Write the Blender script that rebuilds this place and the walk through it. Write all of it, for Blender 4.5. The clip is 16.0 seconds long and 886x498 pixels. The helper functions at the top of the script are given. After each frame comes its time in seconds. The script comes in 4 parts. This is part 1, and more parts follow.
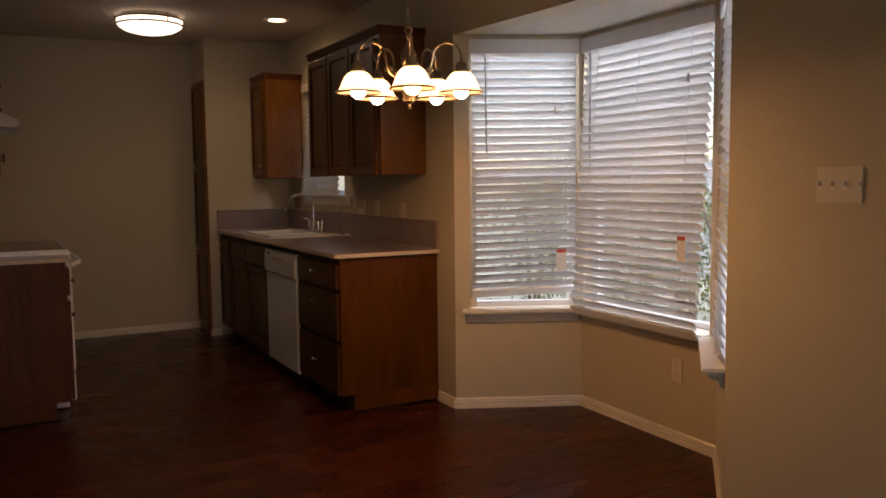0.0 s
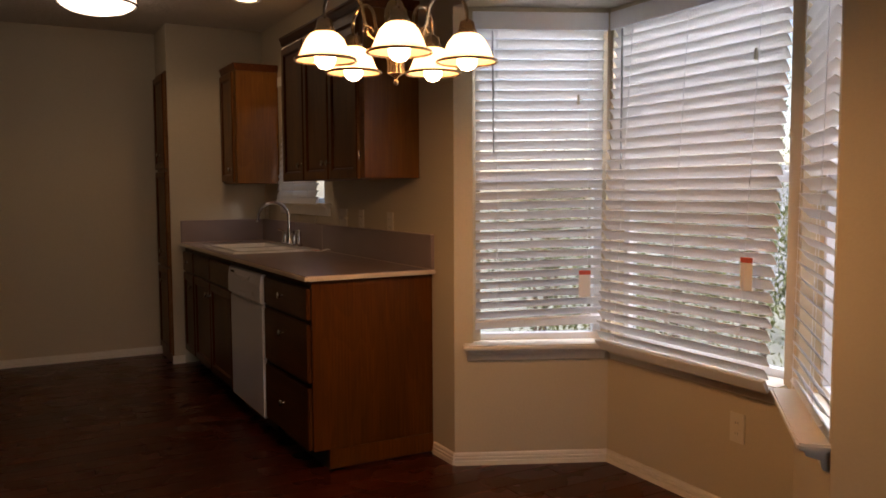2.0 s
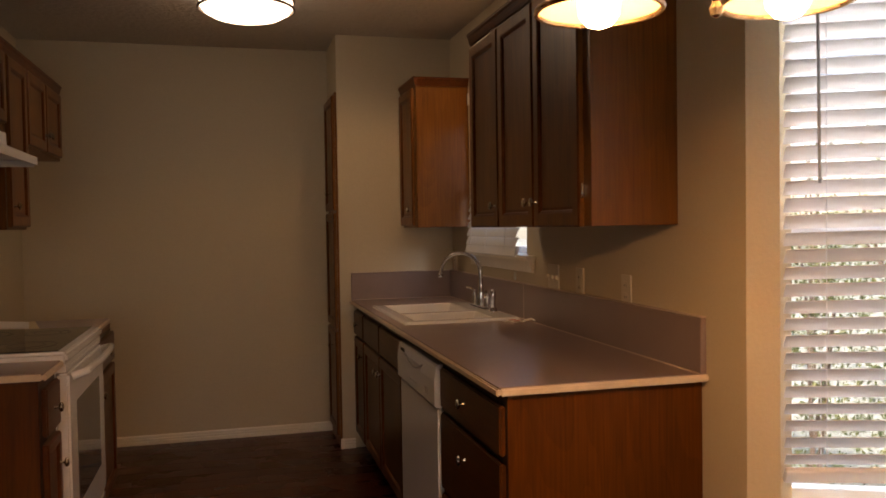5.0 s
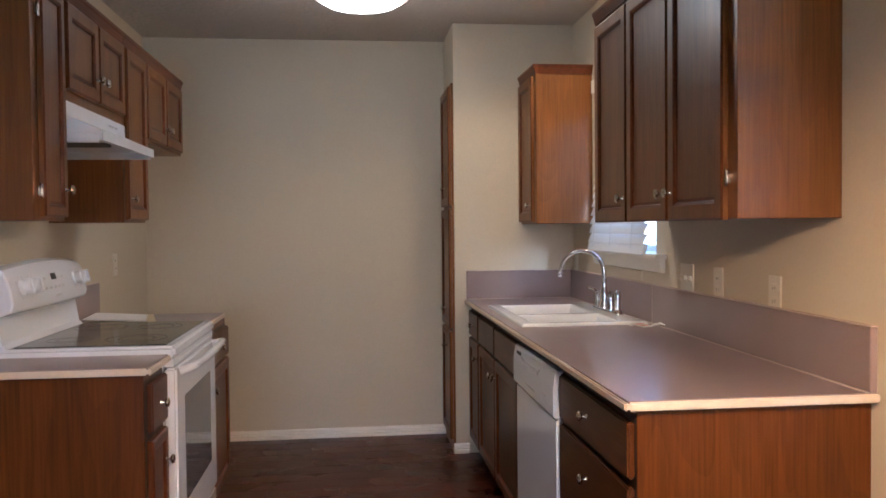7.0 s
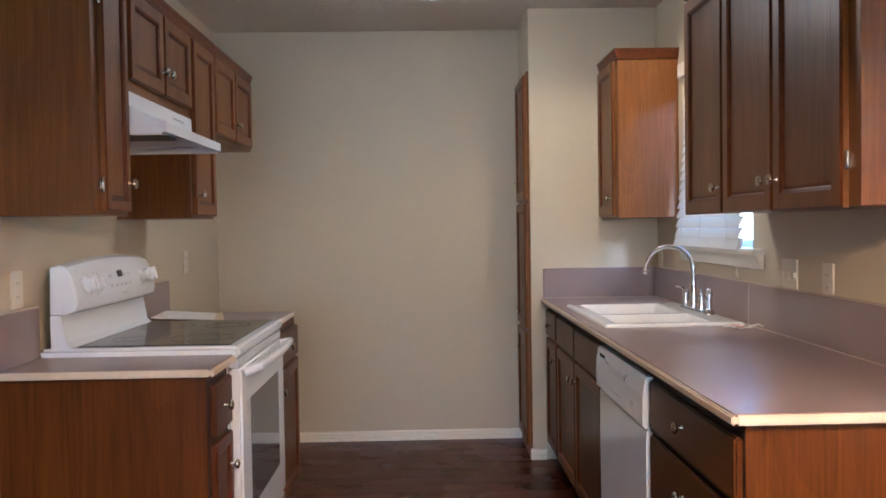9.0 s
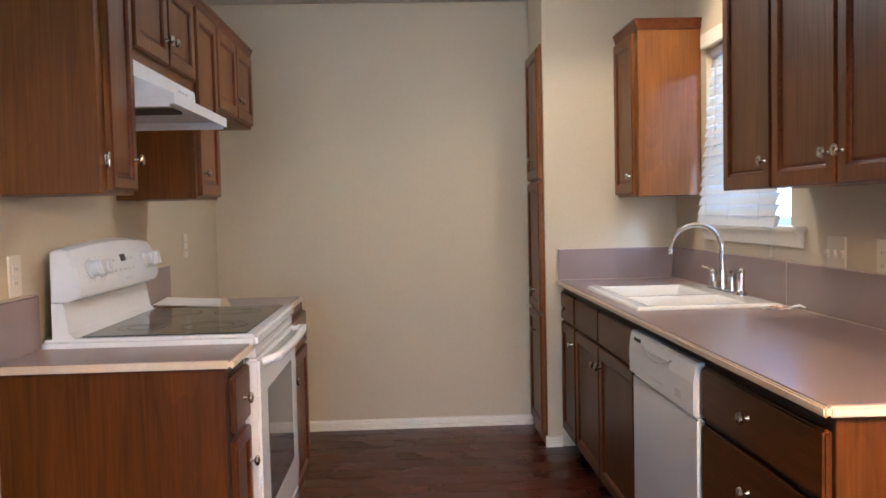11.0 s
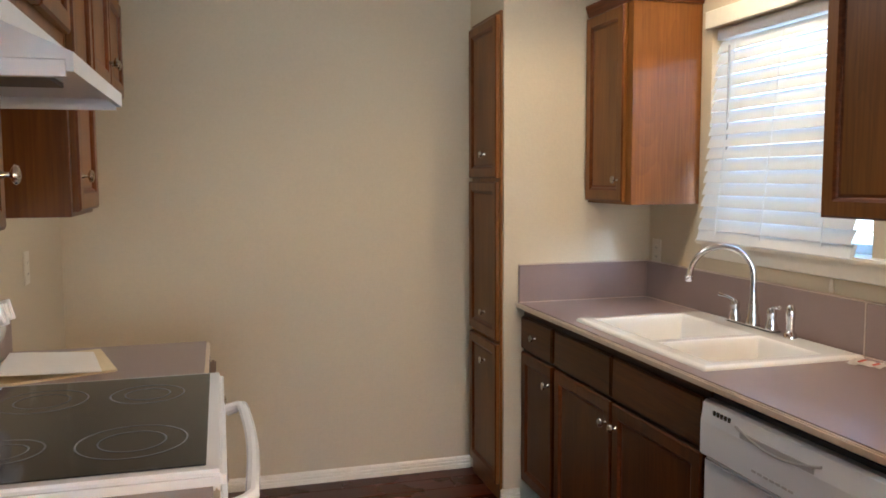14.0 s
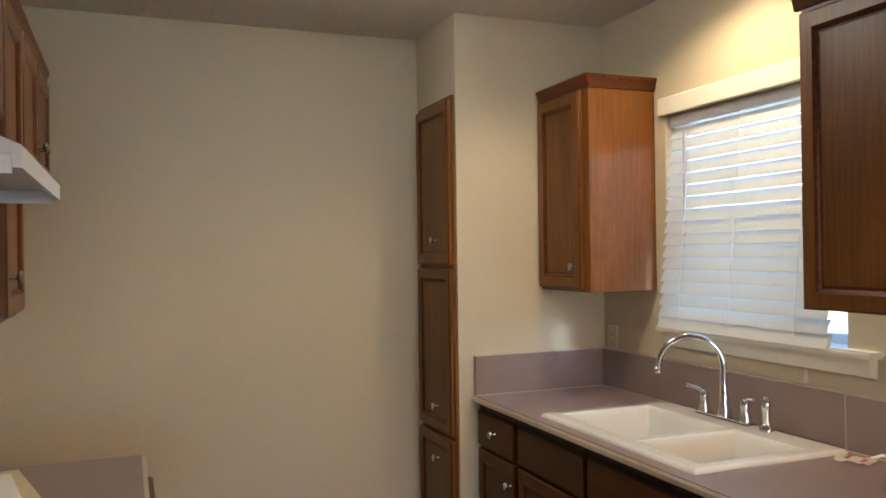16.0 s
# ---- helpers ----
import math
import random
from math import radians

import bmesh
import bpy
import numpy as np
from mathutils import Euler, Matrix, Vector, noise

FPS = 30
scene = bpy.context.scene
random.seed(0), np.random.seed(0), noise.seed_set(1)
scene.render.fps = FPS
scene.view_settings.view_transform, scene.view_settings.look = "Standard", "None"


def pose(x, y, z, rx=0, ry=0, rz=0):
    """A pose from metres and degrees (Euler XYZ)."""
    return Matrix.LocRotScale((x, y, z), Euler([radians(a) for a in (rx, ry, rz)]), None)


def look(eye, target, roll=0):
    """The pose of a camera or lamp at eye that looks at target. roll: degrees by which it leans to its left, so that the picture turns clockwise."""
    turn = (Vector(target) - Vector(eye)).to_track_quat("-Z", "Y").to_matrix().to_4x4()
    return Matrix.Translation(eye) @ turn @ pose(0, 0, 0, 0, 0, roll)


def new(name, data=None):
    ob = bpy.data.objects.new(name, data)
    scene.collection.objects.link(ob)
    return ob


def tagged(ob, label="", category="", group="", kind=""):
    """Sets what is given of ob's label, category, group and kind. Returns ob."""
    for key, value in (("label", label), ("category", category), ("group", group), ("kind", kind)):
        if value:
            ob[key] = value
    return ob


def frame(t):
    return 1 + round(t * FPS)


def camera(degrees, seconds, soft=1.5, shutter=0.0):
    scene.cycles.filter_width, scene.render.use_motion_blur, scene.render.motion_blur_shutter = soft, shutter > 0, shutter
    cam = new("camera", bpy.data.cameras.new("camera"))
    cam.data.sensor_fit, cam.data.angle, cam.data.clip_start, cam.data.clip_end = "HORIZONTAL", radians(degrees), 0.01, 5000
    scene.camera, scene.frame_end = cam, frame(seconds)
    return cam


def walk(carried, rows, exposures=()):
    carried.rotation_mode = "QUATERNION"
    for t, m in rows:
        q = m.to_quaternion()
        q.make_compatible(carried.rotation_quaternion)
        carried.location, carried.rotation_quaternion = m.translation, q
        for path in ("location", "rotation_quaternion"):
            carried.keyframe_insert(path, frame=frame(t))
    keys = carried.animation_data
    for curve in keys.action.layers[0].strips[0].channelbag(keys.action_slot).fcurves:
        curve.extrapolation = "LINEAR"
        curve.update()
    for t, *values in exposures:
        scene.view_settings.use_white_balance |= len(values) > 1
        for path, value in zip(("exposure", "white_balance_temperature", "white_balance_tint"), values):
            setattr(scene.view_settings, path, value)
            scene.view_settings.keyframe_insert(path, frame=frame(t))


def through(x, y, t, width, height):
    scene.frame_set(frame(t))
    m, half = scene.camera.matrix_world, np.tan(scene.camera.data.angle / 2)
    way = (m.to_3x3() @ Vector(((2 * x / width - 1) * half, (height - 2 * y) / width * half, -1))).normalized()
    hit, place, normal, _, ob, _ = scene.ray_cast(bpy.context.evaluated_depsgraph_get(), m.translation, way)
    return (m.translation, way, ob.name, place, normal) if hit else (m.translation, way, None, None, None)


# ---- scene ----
cam = camera(57.7, 16.0, soft=1.7)
PATH = [
    (0, (-0.004, -0.099, 1.305), (0.946, 1.653, 1.136), -0.6),
    (0.5, (0.089, -0.03, 1.291), (1.021, 1.732, 1.126), -0.6),
    (1, (0.185, 0.115, 1.288), (1.114, 1.879, 1.125), -0.6),
    (1.5, (0.297, 0.37, 1.3), (1.241, 2.126, 1.136), -0.7),
    (2, (0.386, 0.642, 1.282), (1.35, 2.389, 1.138), -0.3),
    (2.5, (0.554, 0.907, 1.274), (1.487, 2.671, 1.151), -0.0),
    (3, (0.648, 1.148, 1.268), (1.542, 2.935, 1.173), 0.1),
    (3.5, (0.737, 1.39, 1.309), (1.57, 3.206, 1.216), -0.1),
    (4, (0.84, 1.584, 1.312), (1.556, 3.45, 1.25), -0.2),
    (4.5, (0.881, 1.762, 1.366), (1.48, 3.669, 1.292), -1.1),
    (5, (0.856, 1.928, 1.355), (1.365, 3.861, 1.295), -0.9),
    (5.2, (0.866, 1.982, 1.365), (1.337, 3.925, 1.297), -1.0),
    (7.5, (0.919, 2.171, 1.318), (1.079, 4.164, 1.268), -0.5),
    (8, (0.935, 2.225, 1.311), (1.038, 4.222, 1.263), -0.7),
    (8.5, (0.918, 2.273, 1.312), (0.987, 4.271, 1.261), -0.8),
    (9, (0.911, 2.327, 1.312), (0.951, 4.326, 1.257), -0.9),
    (11.5, (0.721, 2.597, 1.296), (0.814, 4.592, 1.185), -1.4),
    (12, (0.675, 2.724, 1.314), (0.781, 4.718, 1.192), -1.4),
    (12.5, (0.598, 2.873, 1.333), (0.753, 4.863, 1.204), -1.3),
    (13, (0.462, 3.094, 1.379), (0.741, 5.067, 1.215), -1.0),
    (13.5, (0.379, 3.303, 1.406), (0.78, 5.254, 1.228), -0.8),
    (14, (0.307, 3.471, 1.454), (0.84, 5.391, 1.277), -0.3),
    (14.5, (0.246, 3.592, 1.498), (0.91, 5.474, 1.366), -0.0),
    (15, (0.2, 3.664, 1.505), (0.944, 5.519, 1.439), -0.2),
    (15.5, (0.198, 3.678, 1.505), (0.948, 5.532, 1.487), -0.5),
    (16, (0.218, 3.67, 1.504), (0.95, 5.531, 1.513), -0.8),
]
# the clip's camera opens up and cools its picture as it leaves the lamps behind
EXPOSURES = [
    (0.0, 1.04, 7050, 22), (2.5, 1.08, 7150, 24), (4.5, 1.15, 7500, 25), (5.0, 1.7, 7700, 24), (7.5, 3.38, 4450, 10), (8.0, 3.38, 4480, 9), (9.0, 3.55, 4600, 9), (11.5, 3.9, 4800, 9), (12.5, 4.15, 4800, 8), (14.0, 3.7, 5050, 6), (15.0, 3.42, 5050, 4), (16.0, 3.4, 5250, 3),
]
walk(cam, [(t, look(eye, target, roll)) for t, eye, target, roll in PATH], EXPOSURES)

# ---- world, sun, large lights ----
SUN_UP, SUN_TURN = radians(58), radians(215)
world = bpy.data.worlds.new("sky")
scene.world = world
world.use_nodes = True
wn = world.node_tree.nodes
sky = wn.new("ShaderNodeTexSky")
sky.sky_type, sky.sun_disc = "NISHITA", False
sky.sun_elevation, sky.sun_rotation = SUN_UP, SUN_TURN
world.node_tree.links.new(sky.outputs[0], wn["Background"].inputs[0])
wn["Background"].inputs[1].default_value = 0.15
sun = new("sun", bpy.data.lights.new("sun", "SUN"))
sun.data.energy, sun.data.angle, sun.data.color = 5.0, radians(0.5), (1, 0.95, 0.86)
sun.matrix_world = look((math.sin(SUN_TURN) * 9, math.cos(SUN_TURN) * 9, math.tan(SUN_UP) * 9), (0, 0, 0))


def bulb_lamp(name, x, y, z, watts, colour, radius):
    """A small warm point lamp inside a real fitting."""
    o = new(name, bpy.data.lights.new(name, "POINT"))
    o.location, o.data.energy, o.data.color, o.data.shadow_soft_size = (x, y, z), watts, colour, radius
    return o


BULB, DOME, CAN, SKY_BAY = 2.7, 0.24, 3.7, 28.0
WARM = (1.0, 0.50, 0.18)

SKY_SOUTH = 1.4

# ---- materials ----
def material(name, colour, rough=0.5, metal=0.0, bump=0.0, grain=60.0, vary=0.12, stretch=(1, 1, 1), stain=2.5, spec=0.5, coat=0.0):
    """A surface with fine grain, broad stains and a little relief, in metres."""
    m = bpy.data.materials.new(name)
    m.use_nodes = True
    n, l = m.node_tree.nodes, m.node_tree.links
    b = n["Principled BSDF"]
    b.inputs["Roughness"].default_value, b.inputs["Metallic"].default_value = rough, metal
    b.inputs["Specular IOR Level"].default_value = spec
    b.inputs["Coat Weight"].default_value, b.inputs["Coat Roughness"].default_value = coat, 0.15
    tc, mp = n.new("ShaderNodeTexCoord"), n.new("ShaderNodeMapping")
    mp.inputs["Scale"].default_value = stretch
    l.new(tc.outputs["Object"], mp.inputs[0])
    fine, broad = n.new("ShaderNodeTexNoise"), n.new("ShaderNodeTexNoise")
    fine.inputs["Scale"].default_value, fine.inputs["Detail"].default_value = grain, 5
    broad.inputs["Scale"].default_value, broad.inputs["Detail"].default_value = stain, 3
    l.new(mp.outputs[0], fine.inputs[0]), l.new(tc.outputs["Object"], broad.inputs[0])
    mixed = n.new("ShaderNodeMath")
    mixed.operation = "ADD"
    l.new(fine.outputs[0], mixed.inputs[0]), l.new(broad.outputs[0], mixed.inputs[1])
    ramp = n.new("ShaderNodeMapRange")
    ramp.inputs["From Min"].default_value, ramp.inputs["From Max"].default_value = 0.6, 1.4
    ramp.inputs["To Min"].default_value, ramp.inputs["To Max"].default_value = 1 - vary, 1 + vary
    l.new(mixed.outputs[0], ramp.inputs[0])
    mul = n.new("ShaderNodeVectorMath")
    mul.operation = "SCALE"
    mul.inputs[0].default_value = colour
    l.new(ramp.outputs[0], mul.inputs["Scale"]), l.new(mul.outputs[0], b.inputs["Base Color"])
    rr = n.new("ShaderNodeMapRange")
    rr.inputs["To Min"].default_value, rr.inputs["To Max"].default_value = max(0.02, rough * 0.82), min(1, rough * 1.18)
    l.new(broad.outputs[0], rr.inputs[0]), l.new(rr.outputs[0], b.inputs["Roughness"])
    if bump:
        bp = n.new("ShaderNodeBump")
        bp.inputs["Strength"].default_value, bp.inputs["Distance"].default_value = 1.0, bump
        l.new(fine.outputs[0], bp.inputs["Height"]), l.new(bp.outputs[0], b.inputs["Normal"])
    return m


def wood(name, dark, light, axis, rough=0.36, scale=1.0, coat=0.05, uneven=0.22, spec=0.17, spread=0.16):
    """Varnished oak: cathedral figure and open pores that run along the axis."""
    m = material(name, light, rough, coat=coat, spec=spec)
    n, l = m.node_tree.nodes, m.node_tree.links
    b = n["Principled BSDF"]
    tc = n["Texture Coordinate"]
    info = n.new("ShaderNodeObjectInfo")
    shift = n.new("ShaderNodeVectorMath")
    shift.operation = "ADD"
    off = n.new("ShaderNodeVectorMath")
    off.operation = "SCALE"
    off.inputs[0].default_value = (3.1, 4.7, 5.3)
    l.new(info.outputs["Random"], off.inputs["Scale"])
    l.new(tc.outputs["Object"], shift.inputs[0]), l.new(off.outputs[0], shift.inputs[1])
    mp, mp2 = n.new("ShaderNodeMapping"), n.new("ShaderNodeMapping")
    s, s2 = [3.6 * scale] * 3, [130 * scale] * 3
    s["xyz".index(axis)], s2["xyz".index(axis)] = 0.55 * scale, 4 * scale
    mp.inputs["Scale"].default_value, mp2.inputs["Scale"].default_value = s, s2
    l.new(shift.outputs[0], mp.inputs[0]), l.new(shift.outputs[0], mp2.inputs[0])
    field = n.new("ShaderNodeTexNoise")
    field.inputs["Scale"].default_value, field.inputs["Detail"].default_value, field.inputs["Distortion"].default_value = 1.0, 2, 0.3
    l.new(mp.outputs[0], field.inputs[0])
    rings = n.new("ShaderNodeMath")
    rings.operation = "MULTIPLY"
    rings.inputs[1].default_value = 16
    l.new(field.outputs[0], rings.inputs[0])
    saw = n.new("ShaderNodeMath")
    saw.operation = "FRACT"
    l.new(rings.outputs[0], saw.inputs[0])
    pores = n.new("ShaderNodeTexNoise")
    pores.inputs["Scale"].default_value, pores.inputs["Detail"].default_value = 1.0, 3
    l.new(mp2.outputs[0], pores.inputs[0])
    mix = n.new("ShaderNodeMath")
    mix.operation = "MULTIPLY_ADD"
    mix.inputs[1].default_value = 0.045
    l.new(saw.outputs[0], mix.inputs[0])
    half = n.new("ShaderNodeMath")
    half.operation = "MULTIPLY"
    half.inputs[1].default_value = 0.30
    l.new(pores.outputs[0], half.inputs[0]), l.new(half.outputs[0], mix.inputs[2])
    ramp = n.new("ShaderNodeValToRGB")
    ramp.color_ramp.elements[0].position, ramp.color_ramp.elements[0].color = 0.07, (*dark, 1)
    ramp.color_ramp.elements[1].position, ramp.color_ramp.elements[1].color = 0.32, (*light, 1)
    l.new(mix.outputs[0], ramp.inputs[0])
    tone = n.new("ShaderNodeVectorMath")
    tone.operation = "SCALE"
    tr = n.new("ShaderNodeMapRange")
    tr.inputs["To Min"].default_value, tr.inputs["To Max"].default_value = 1 - spread, 1 + spread
    mottle = n.new("ShaderNodeTexNoise")
    mottle.inputs["Scale"].default_value, mottle.inputs["Detail"].default_value = 1.0, 3
    mp3 = n.new("ShaderNodeMapping")
    s3 = [7.0] * 3
    s3["xyz".index(axis)] = 1.6
    mp3.inputs["Scale"].default_value = s3
    l.new(shift.outputs[0], mp3.inputs[0]), l.new(mp3.outputs[0], mottle.inputs[0])
    mr = n.new("ShaderNodeMapRange")
    mr.inputs["From Min"].default_value, mr.inputs["From Max"].default_value = 0.3, 0.7
    mr.inputs["To Min"].default_value, mr.inputs["To Max"].default_value = 1 - uneven, 1 + uneven
    l.new(mottle.outputs[0], mr.inputs[0])
    both = n.new("ShaderNodeMath")
    both.operation = "MULTIPLY"
    l.new(info.outputs["Random"], tr.inputs[0])
    l.new(tr.outputs[0], both.inputs[0]), l.new(mr.outputs[0], both.inputs[1]), l.new(both.outputs[0], tone.inputs["Scale"])
    l.new(ramp.outputs[0], tone.inputs[0]), l.new(tone.outputs[0], b.inputs["Base Color"])
    bp = n.new("ShaderNodeBump")
    bp.inputs["Strength"].default_value, bp.inputs["Distance"].default_value = 0.5, 0.0006
    l.new(pores.outputs[0], bp.inputs["Height"]), l.new(bp.outputs[0], b.inputs["Normal"])
    return m


def glow(name, colour, strength, rough=0.3):
    m = bpy.data.materials.new(name)
    m.use_nodes = True
    b = m.node_tree.nodes["Principled BSDF"]
    b.inputs["Base Color"].default_value = (*colour, 1)
    b.inputs["Roughness"].default_value = rough
    b.inputs["Emission Color"].default_value, b.inputs["Emission Strength"].default_value = (*colour, 1), strength
    return m


WALL = material("wall_paint", (0.56, 0.487, 0.352), 0.62, bump=0.0007, grain=95, vary=0.04, stain=1.3, spec=0.3)
CEILING = material("ceiling_texture", (0.60, 0.55, 0.48), 0.9, bump=0.012, grain=34, vary=0.06)
TRIM = material("trim_paint", (0.78, 0.74, 0.64), 0.4, bump=0.0003, grain=40, vary=0.05)
WHITE = material("white_vinyl", (0.77, 0.79, 0.82), 0.45, vary=0.03, bump=0.0002, grain=30)
OAK = wood("oak_upright", (0.112, 0.036, 0.005), (0.228, 0.089, 0.011), "z", rough=0.40, coat=0.12, spec=0.3)
OAK_X = wood("oak_level", (0.100, 0.035, 0.005), (0.200, 0.082, 0.012), "x")
OAK_DARK = wood("oak_edge", (0.06, 0.014, 0.004), (0.17, 0.050, 0.011), "x")
# same oak, darkened: the shade on the base cabinets is in the colour
OAK_SHADED = wood("oak_shaded_upright", (0.066, 0.017, 0.002), (0.148, 0.047, 0.004), "z")
OAK_SHADED_DOOR = wood("oak_shaded_door", (0.050, 0.014, 0.003), (0.125, 0.040, 0.005), "z")
OAK_SHADED_X = wood("oak_shaded_level", (0.045, 0.013, 0.003), (0.110, 0.035, 0.004), "x")
# near-black brown that stands in for shade between doors and drawers
GAP_SHADE = material("gap_shade", (0.030, 0.012, 0.005), 0.5, grain=90, vary=0.2)
KICK = material("toe_kick_paint", (0.035, 0.02, 0.014), 0.6)
LAMINATE = material("counter_laminate", (0.250, 0.186, 0.178), 0.32, grain=240, vary=0.10, bump=0.0002, stain=5, coat=0.25)
EDGE = material("counter_edge_band", (0.62, 0.52, 0.40), 0.4, grain=60)
SEAM = material("caulk_line", (0.55, 0.45, 0.38), 0.6)
ENAMEL = material("white_enamel", (0.76, 0.785, 0.83), 0.22, vary=0.02, grain=8, coat=0.4)
ENAMEL_GREY = material("grey_enamel", (0.42, 0.43, 0.45), 0.3, vary=0.03)
SINK = material("white_porcelain", (0.77, 0.77, 0.76), 0.18, vary=0.03, grain=10, coat=0.4)
CHROME = material("chrome", (0.75, 0.75, 0.76), 0.08, metal=1, vary=0.02)
NICKEL = material("brushed_nickel", (0.50, 0.46, 0.40), 0.25, metal=1, vary=0.05)
BRASS = material("antique_brass", (0.60, 0.47, 0.32), 0.22, metal=1, vary=0.1)
BRONZE = material("dark_bronze", (0.16, 0.11, 0.07), 0.35, metal=1, vary=0.1)
BLACKGLASS = material("black_glass", (0.025, 0.026, 0.028), 0.10, vary=0.05, spec=0.5)
OVENGLASS = material("oven_glass", (0.10, 0.10, 0.11), 0.06, vary=0.05, spec=0.8)
FILTER = material("filter_mesh", (0.10, 0.11, 0.12), 0.45, metal=0.6, grain=300, vary=0.3)
RING = material("burner_print", (0.22, 0.22, 0.23), 0.2)
DARK = material("dark_recess", (0.02, 0.018, 0.016), 0.6)
PLATE = material("ivory_plastic", (0.66, 0.61, 0.50), 0.4, vary=0.02)
PAPER = material("paper", (0.82, 0.80, 0.76), 0.7, vary=0.03)
RED = material("red_print", (0.62, 0.09, 0.05), 0.6)
CREAM = material("manila_board", (0.68, 0.58, 0.38), 0.7, vary=0.06)
BULB_MAT = glow("bulb_glow", (1.0, 0.72, 0.42), 12)


def frosted(name, colour, strength, through):
    """Frosted lamp glass: lets the bulb's light through and glows a little itself."""
    m = glow(name, colour, strength)
    n, l = m.node_tree.nodes, m.node_tree.links
    tr, mx = n.new("ShaderNodeBsdfTranslucent"), n.new("ShaderNodeMixShader")
    tr.inputs[0].default_value = (0.95, 0.80, 0.60, 1)
    mx.inputs[0].default_value = through
    l.new(n["Principled BSDF"].outputs[0], mx.inputs[1]), l.new(tr.outputs[0], mx.inputs[2])
    l.new(mx.outputs[0], n["Material Output"].inputs[0])
    return m


SHADE = frosted("frosted_glass", (1.0, 0.66, 0.34), 0.42, 0.6)
DOME_MAT = glow("dome_diffuser", (1.0, 0.86, 0.68), 1.2)
CAN_MAT = glow("can_bulb", (1.0, 0.72, 0.42), 3)
GRASS = material("dry_lawn", (0.22, 0.25, 0.22), 0.9, grain=30, vary=0.4)
BARK = material("bark", (0.12, 0.085, 0.06), 0.9, grain=30, vary=0.3, bump=0.004)
FENCE = material("fence_board", (0.40, 0.44, 0.48), 0.8, grain=30, vary=0.2, bump=0.002)


def slat_material():
    m = material("blind_slat", (0.78, 0.78, 0.78), 0.42, vary=0.03)
    n, l = m.node_tree.nodes, m.node_tree.links
    tr = n.new("ShaderNodeBsdfTranslucent")
    tr.inputs[0].default_value = (0.80, 0.79, 0.76, 1)
    mx = n.new("ShaderNodeMixShader")
    mx.inputs[0].default_value = 0.22
    l.new(n["Principled BSDF"].outputs[0], mx.inputs[1]), l.new(tr.outputs[0], mx.inputs[2])
    l.new(mx.outputs[0], n["Material Output"].inputs[0])
    return m


SLAT = slat_material()


def glass_material():
    m = bpy.data.materials.new("window_glass")
    m.use_nodes = True
    b = m.node_tree.nodes["Principled BSDF"]
    b.inputs["Transmission Weight"].default_value, b.inputs["Roughness"].default_value, b.inputs["IOR"].default_value = 1, 0.0, 1.45
    return m


GLASS = glass_material()


def leaf_material():
    m = material("leaves", (0.10, 0.15, 0.04), 0.55, vary=0.3)
    n, l = m.node_tree.nodes, m.node_tree.links
    geo = n.new("ShaderNodeNewGeometry")
    ramp = n.new("ShaderNodeValToRGB")
    ramp.color_ramp.elements[0].color, ramp.color_ramp.elements[1].color = (0.05, 0.085, 0.02, 1), (0.16, 0.17, 0.05, 1)
    l.new(geo.outputs["Random Per Island"], ramp.inputs[0])
    l.new(ramp.outputs[0], n["Principled BSDF"].inputs["Base Color"])
    tr = n.new("ShaderNodeBsdfTranslucent")
    l.new(ramp.outputs[0], tr.inputs[0])
    mx = n.new("ShaderNodeMixShader")
    mx.inputs[0].default_value = 0.35
    l.new(n["Principled BSDF"].outputs[0], mx.inputs[1]), l.new(tr.outputs[0], mx.inputs[2])
    l.new(mx.outputs[0], n["Material Output"].inputs[0])
    return m


LEAF = leaf_material()


def floor_material():
    """Dark cherry laminate; every plank has its own tone and streaks."""
    m = wood("laminate_floor", (0.025, 0.0047, 0.0018), (0.096, 0.0195, 0.0065), "x", rough=0.28, scale=1.0, coat=0.0, uneven=0.12, spec=0.20, spread=0.30)
    return m


FLOOR = floor_material()


# ---- mesh helpers ----
def part(name, bm, mat, parent=None, label="", smooth=False):
    """Link a bmesh as one mesh object."""
    me = bpy.data.meshes.new(name)
    bmesh.ops.recalc_face_normals(bm, faces=bm.faces)
    if smooth:
        for f in bm.faces:
            f.smooth = True
        for e in bm.edges:
            if len(e.link_faces) == 2 and e.calc_face_angle(0) > 0.6:
                e.smooth = False
    bm.to_mesh(me)
    bm.free()
    me.materials.append(mat)
    ob = new(name, me)
    if parent:
        ob.parent = parent
    if label:
        ob["label"] = label
    return ob


def root(name, m, label, category, group=""):
    e = new(name)
    e.empty_display_size = 0.1
    e.matrix_world = m
    return tagged(e, label, category, group)


def box(x0, x1, y0, y1, z0, z1, bevel=0.0, bm=None, segments=1):
    """A box with worn edges, added to bm."""
    bm = bm or bmesh.new()
    v = [bm.verts.new((x, y, z)) for x in (x0, x1) for y in (y0, y1) for z in (z0, z1)]
    faces = [bm.faces.new([v[i] for i in q]) for q in ((0, 1, 3, 2), (4, 6, 7, 5), (0, 4, 5, 1), (2, 3, 7, 6), (0, 2, 6, 4), (1, 5, 7, 3))]
    bmesh.ops.recalc_face_normals(bm, faces=faces)
    if bevel:
        es = list({e for f in faces for e in f.edges})
        bmesh.ops.bevel(bm, geom=es, offset=bevel, segments=segments, affect="EDGES", clamp_overlap=True)
    return bm


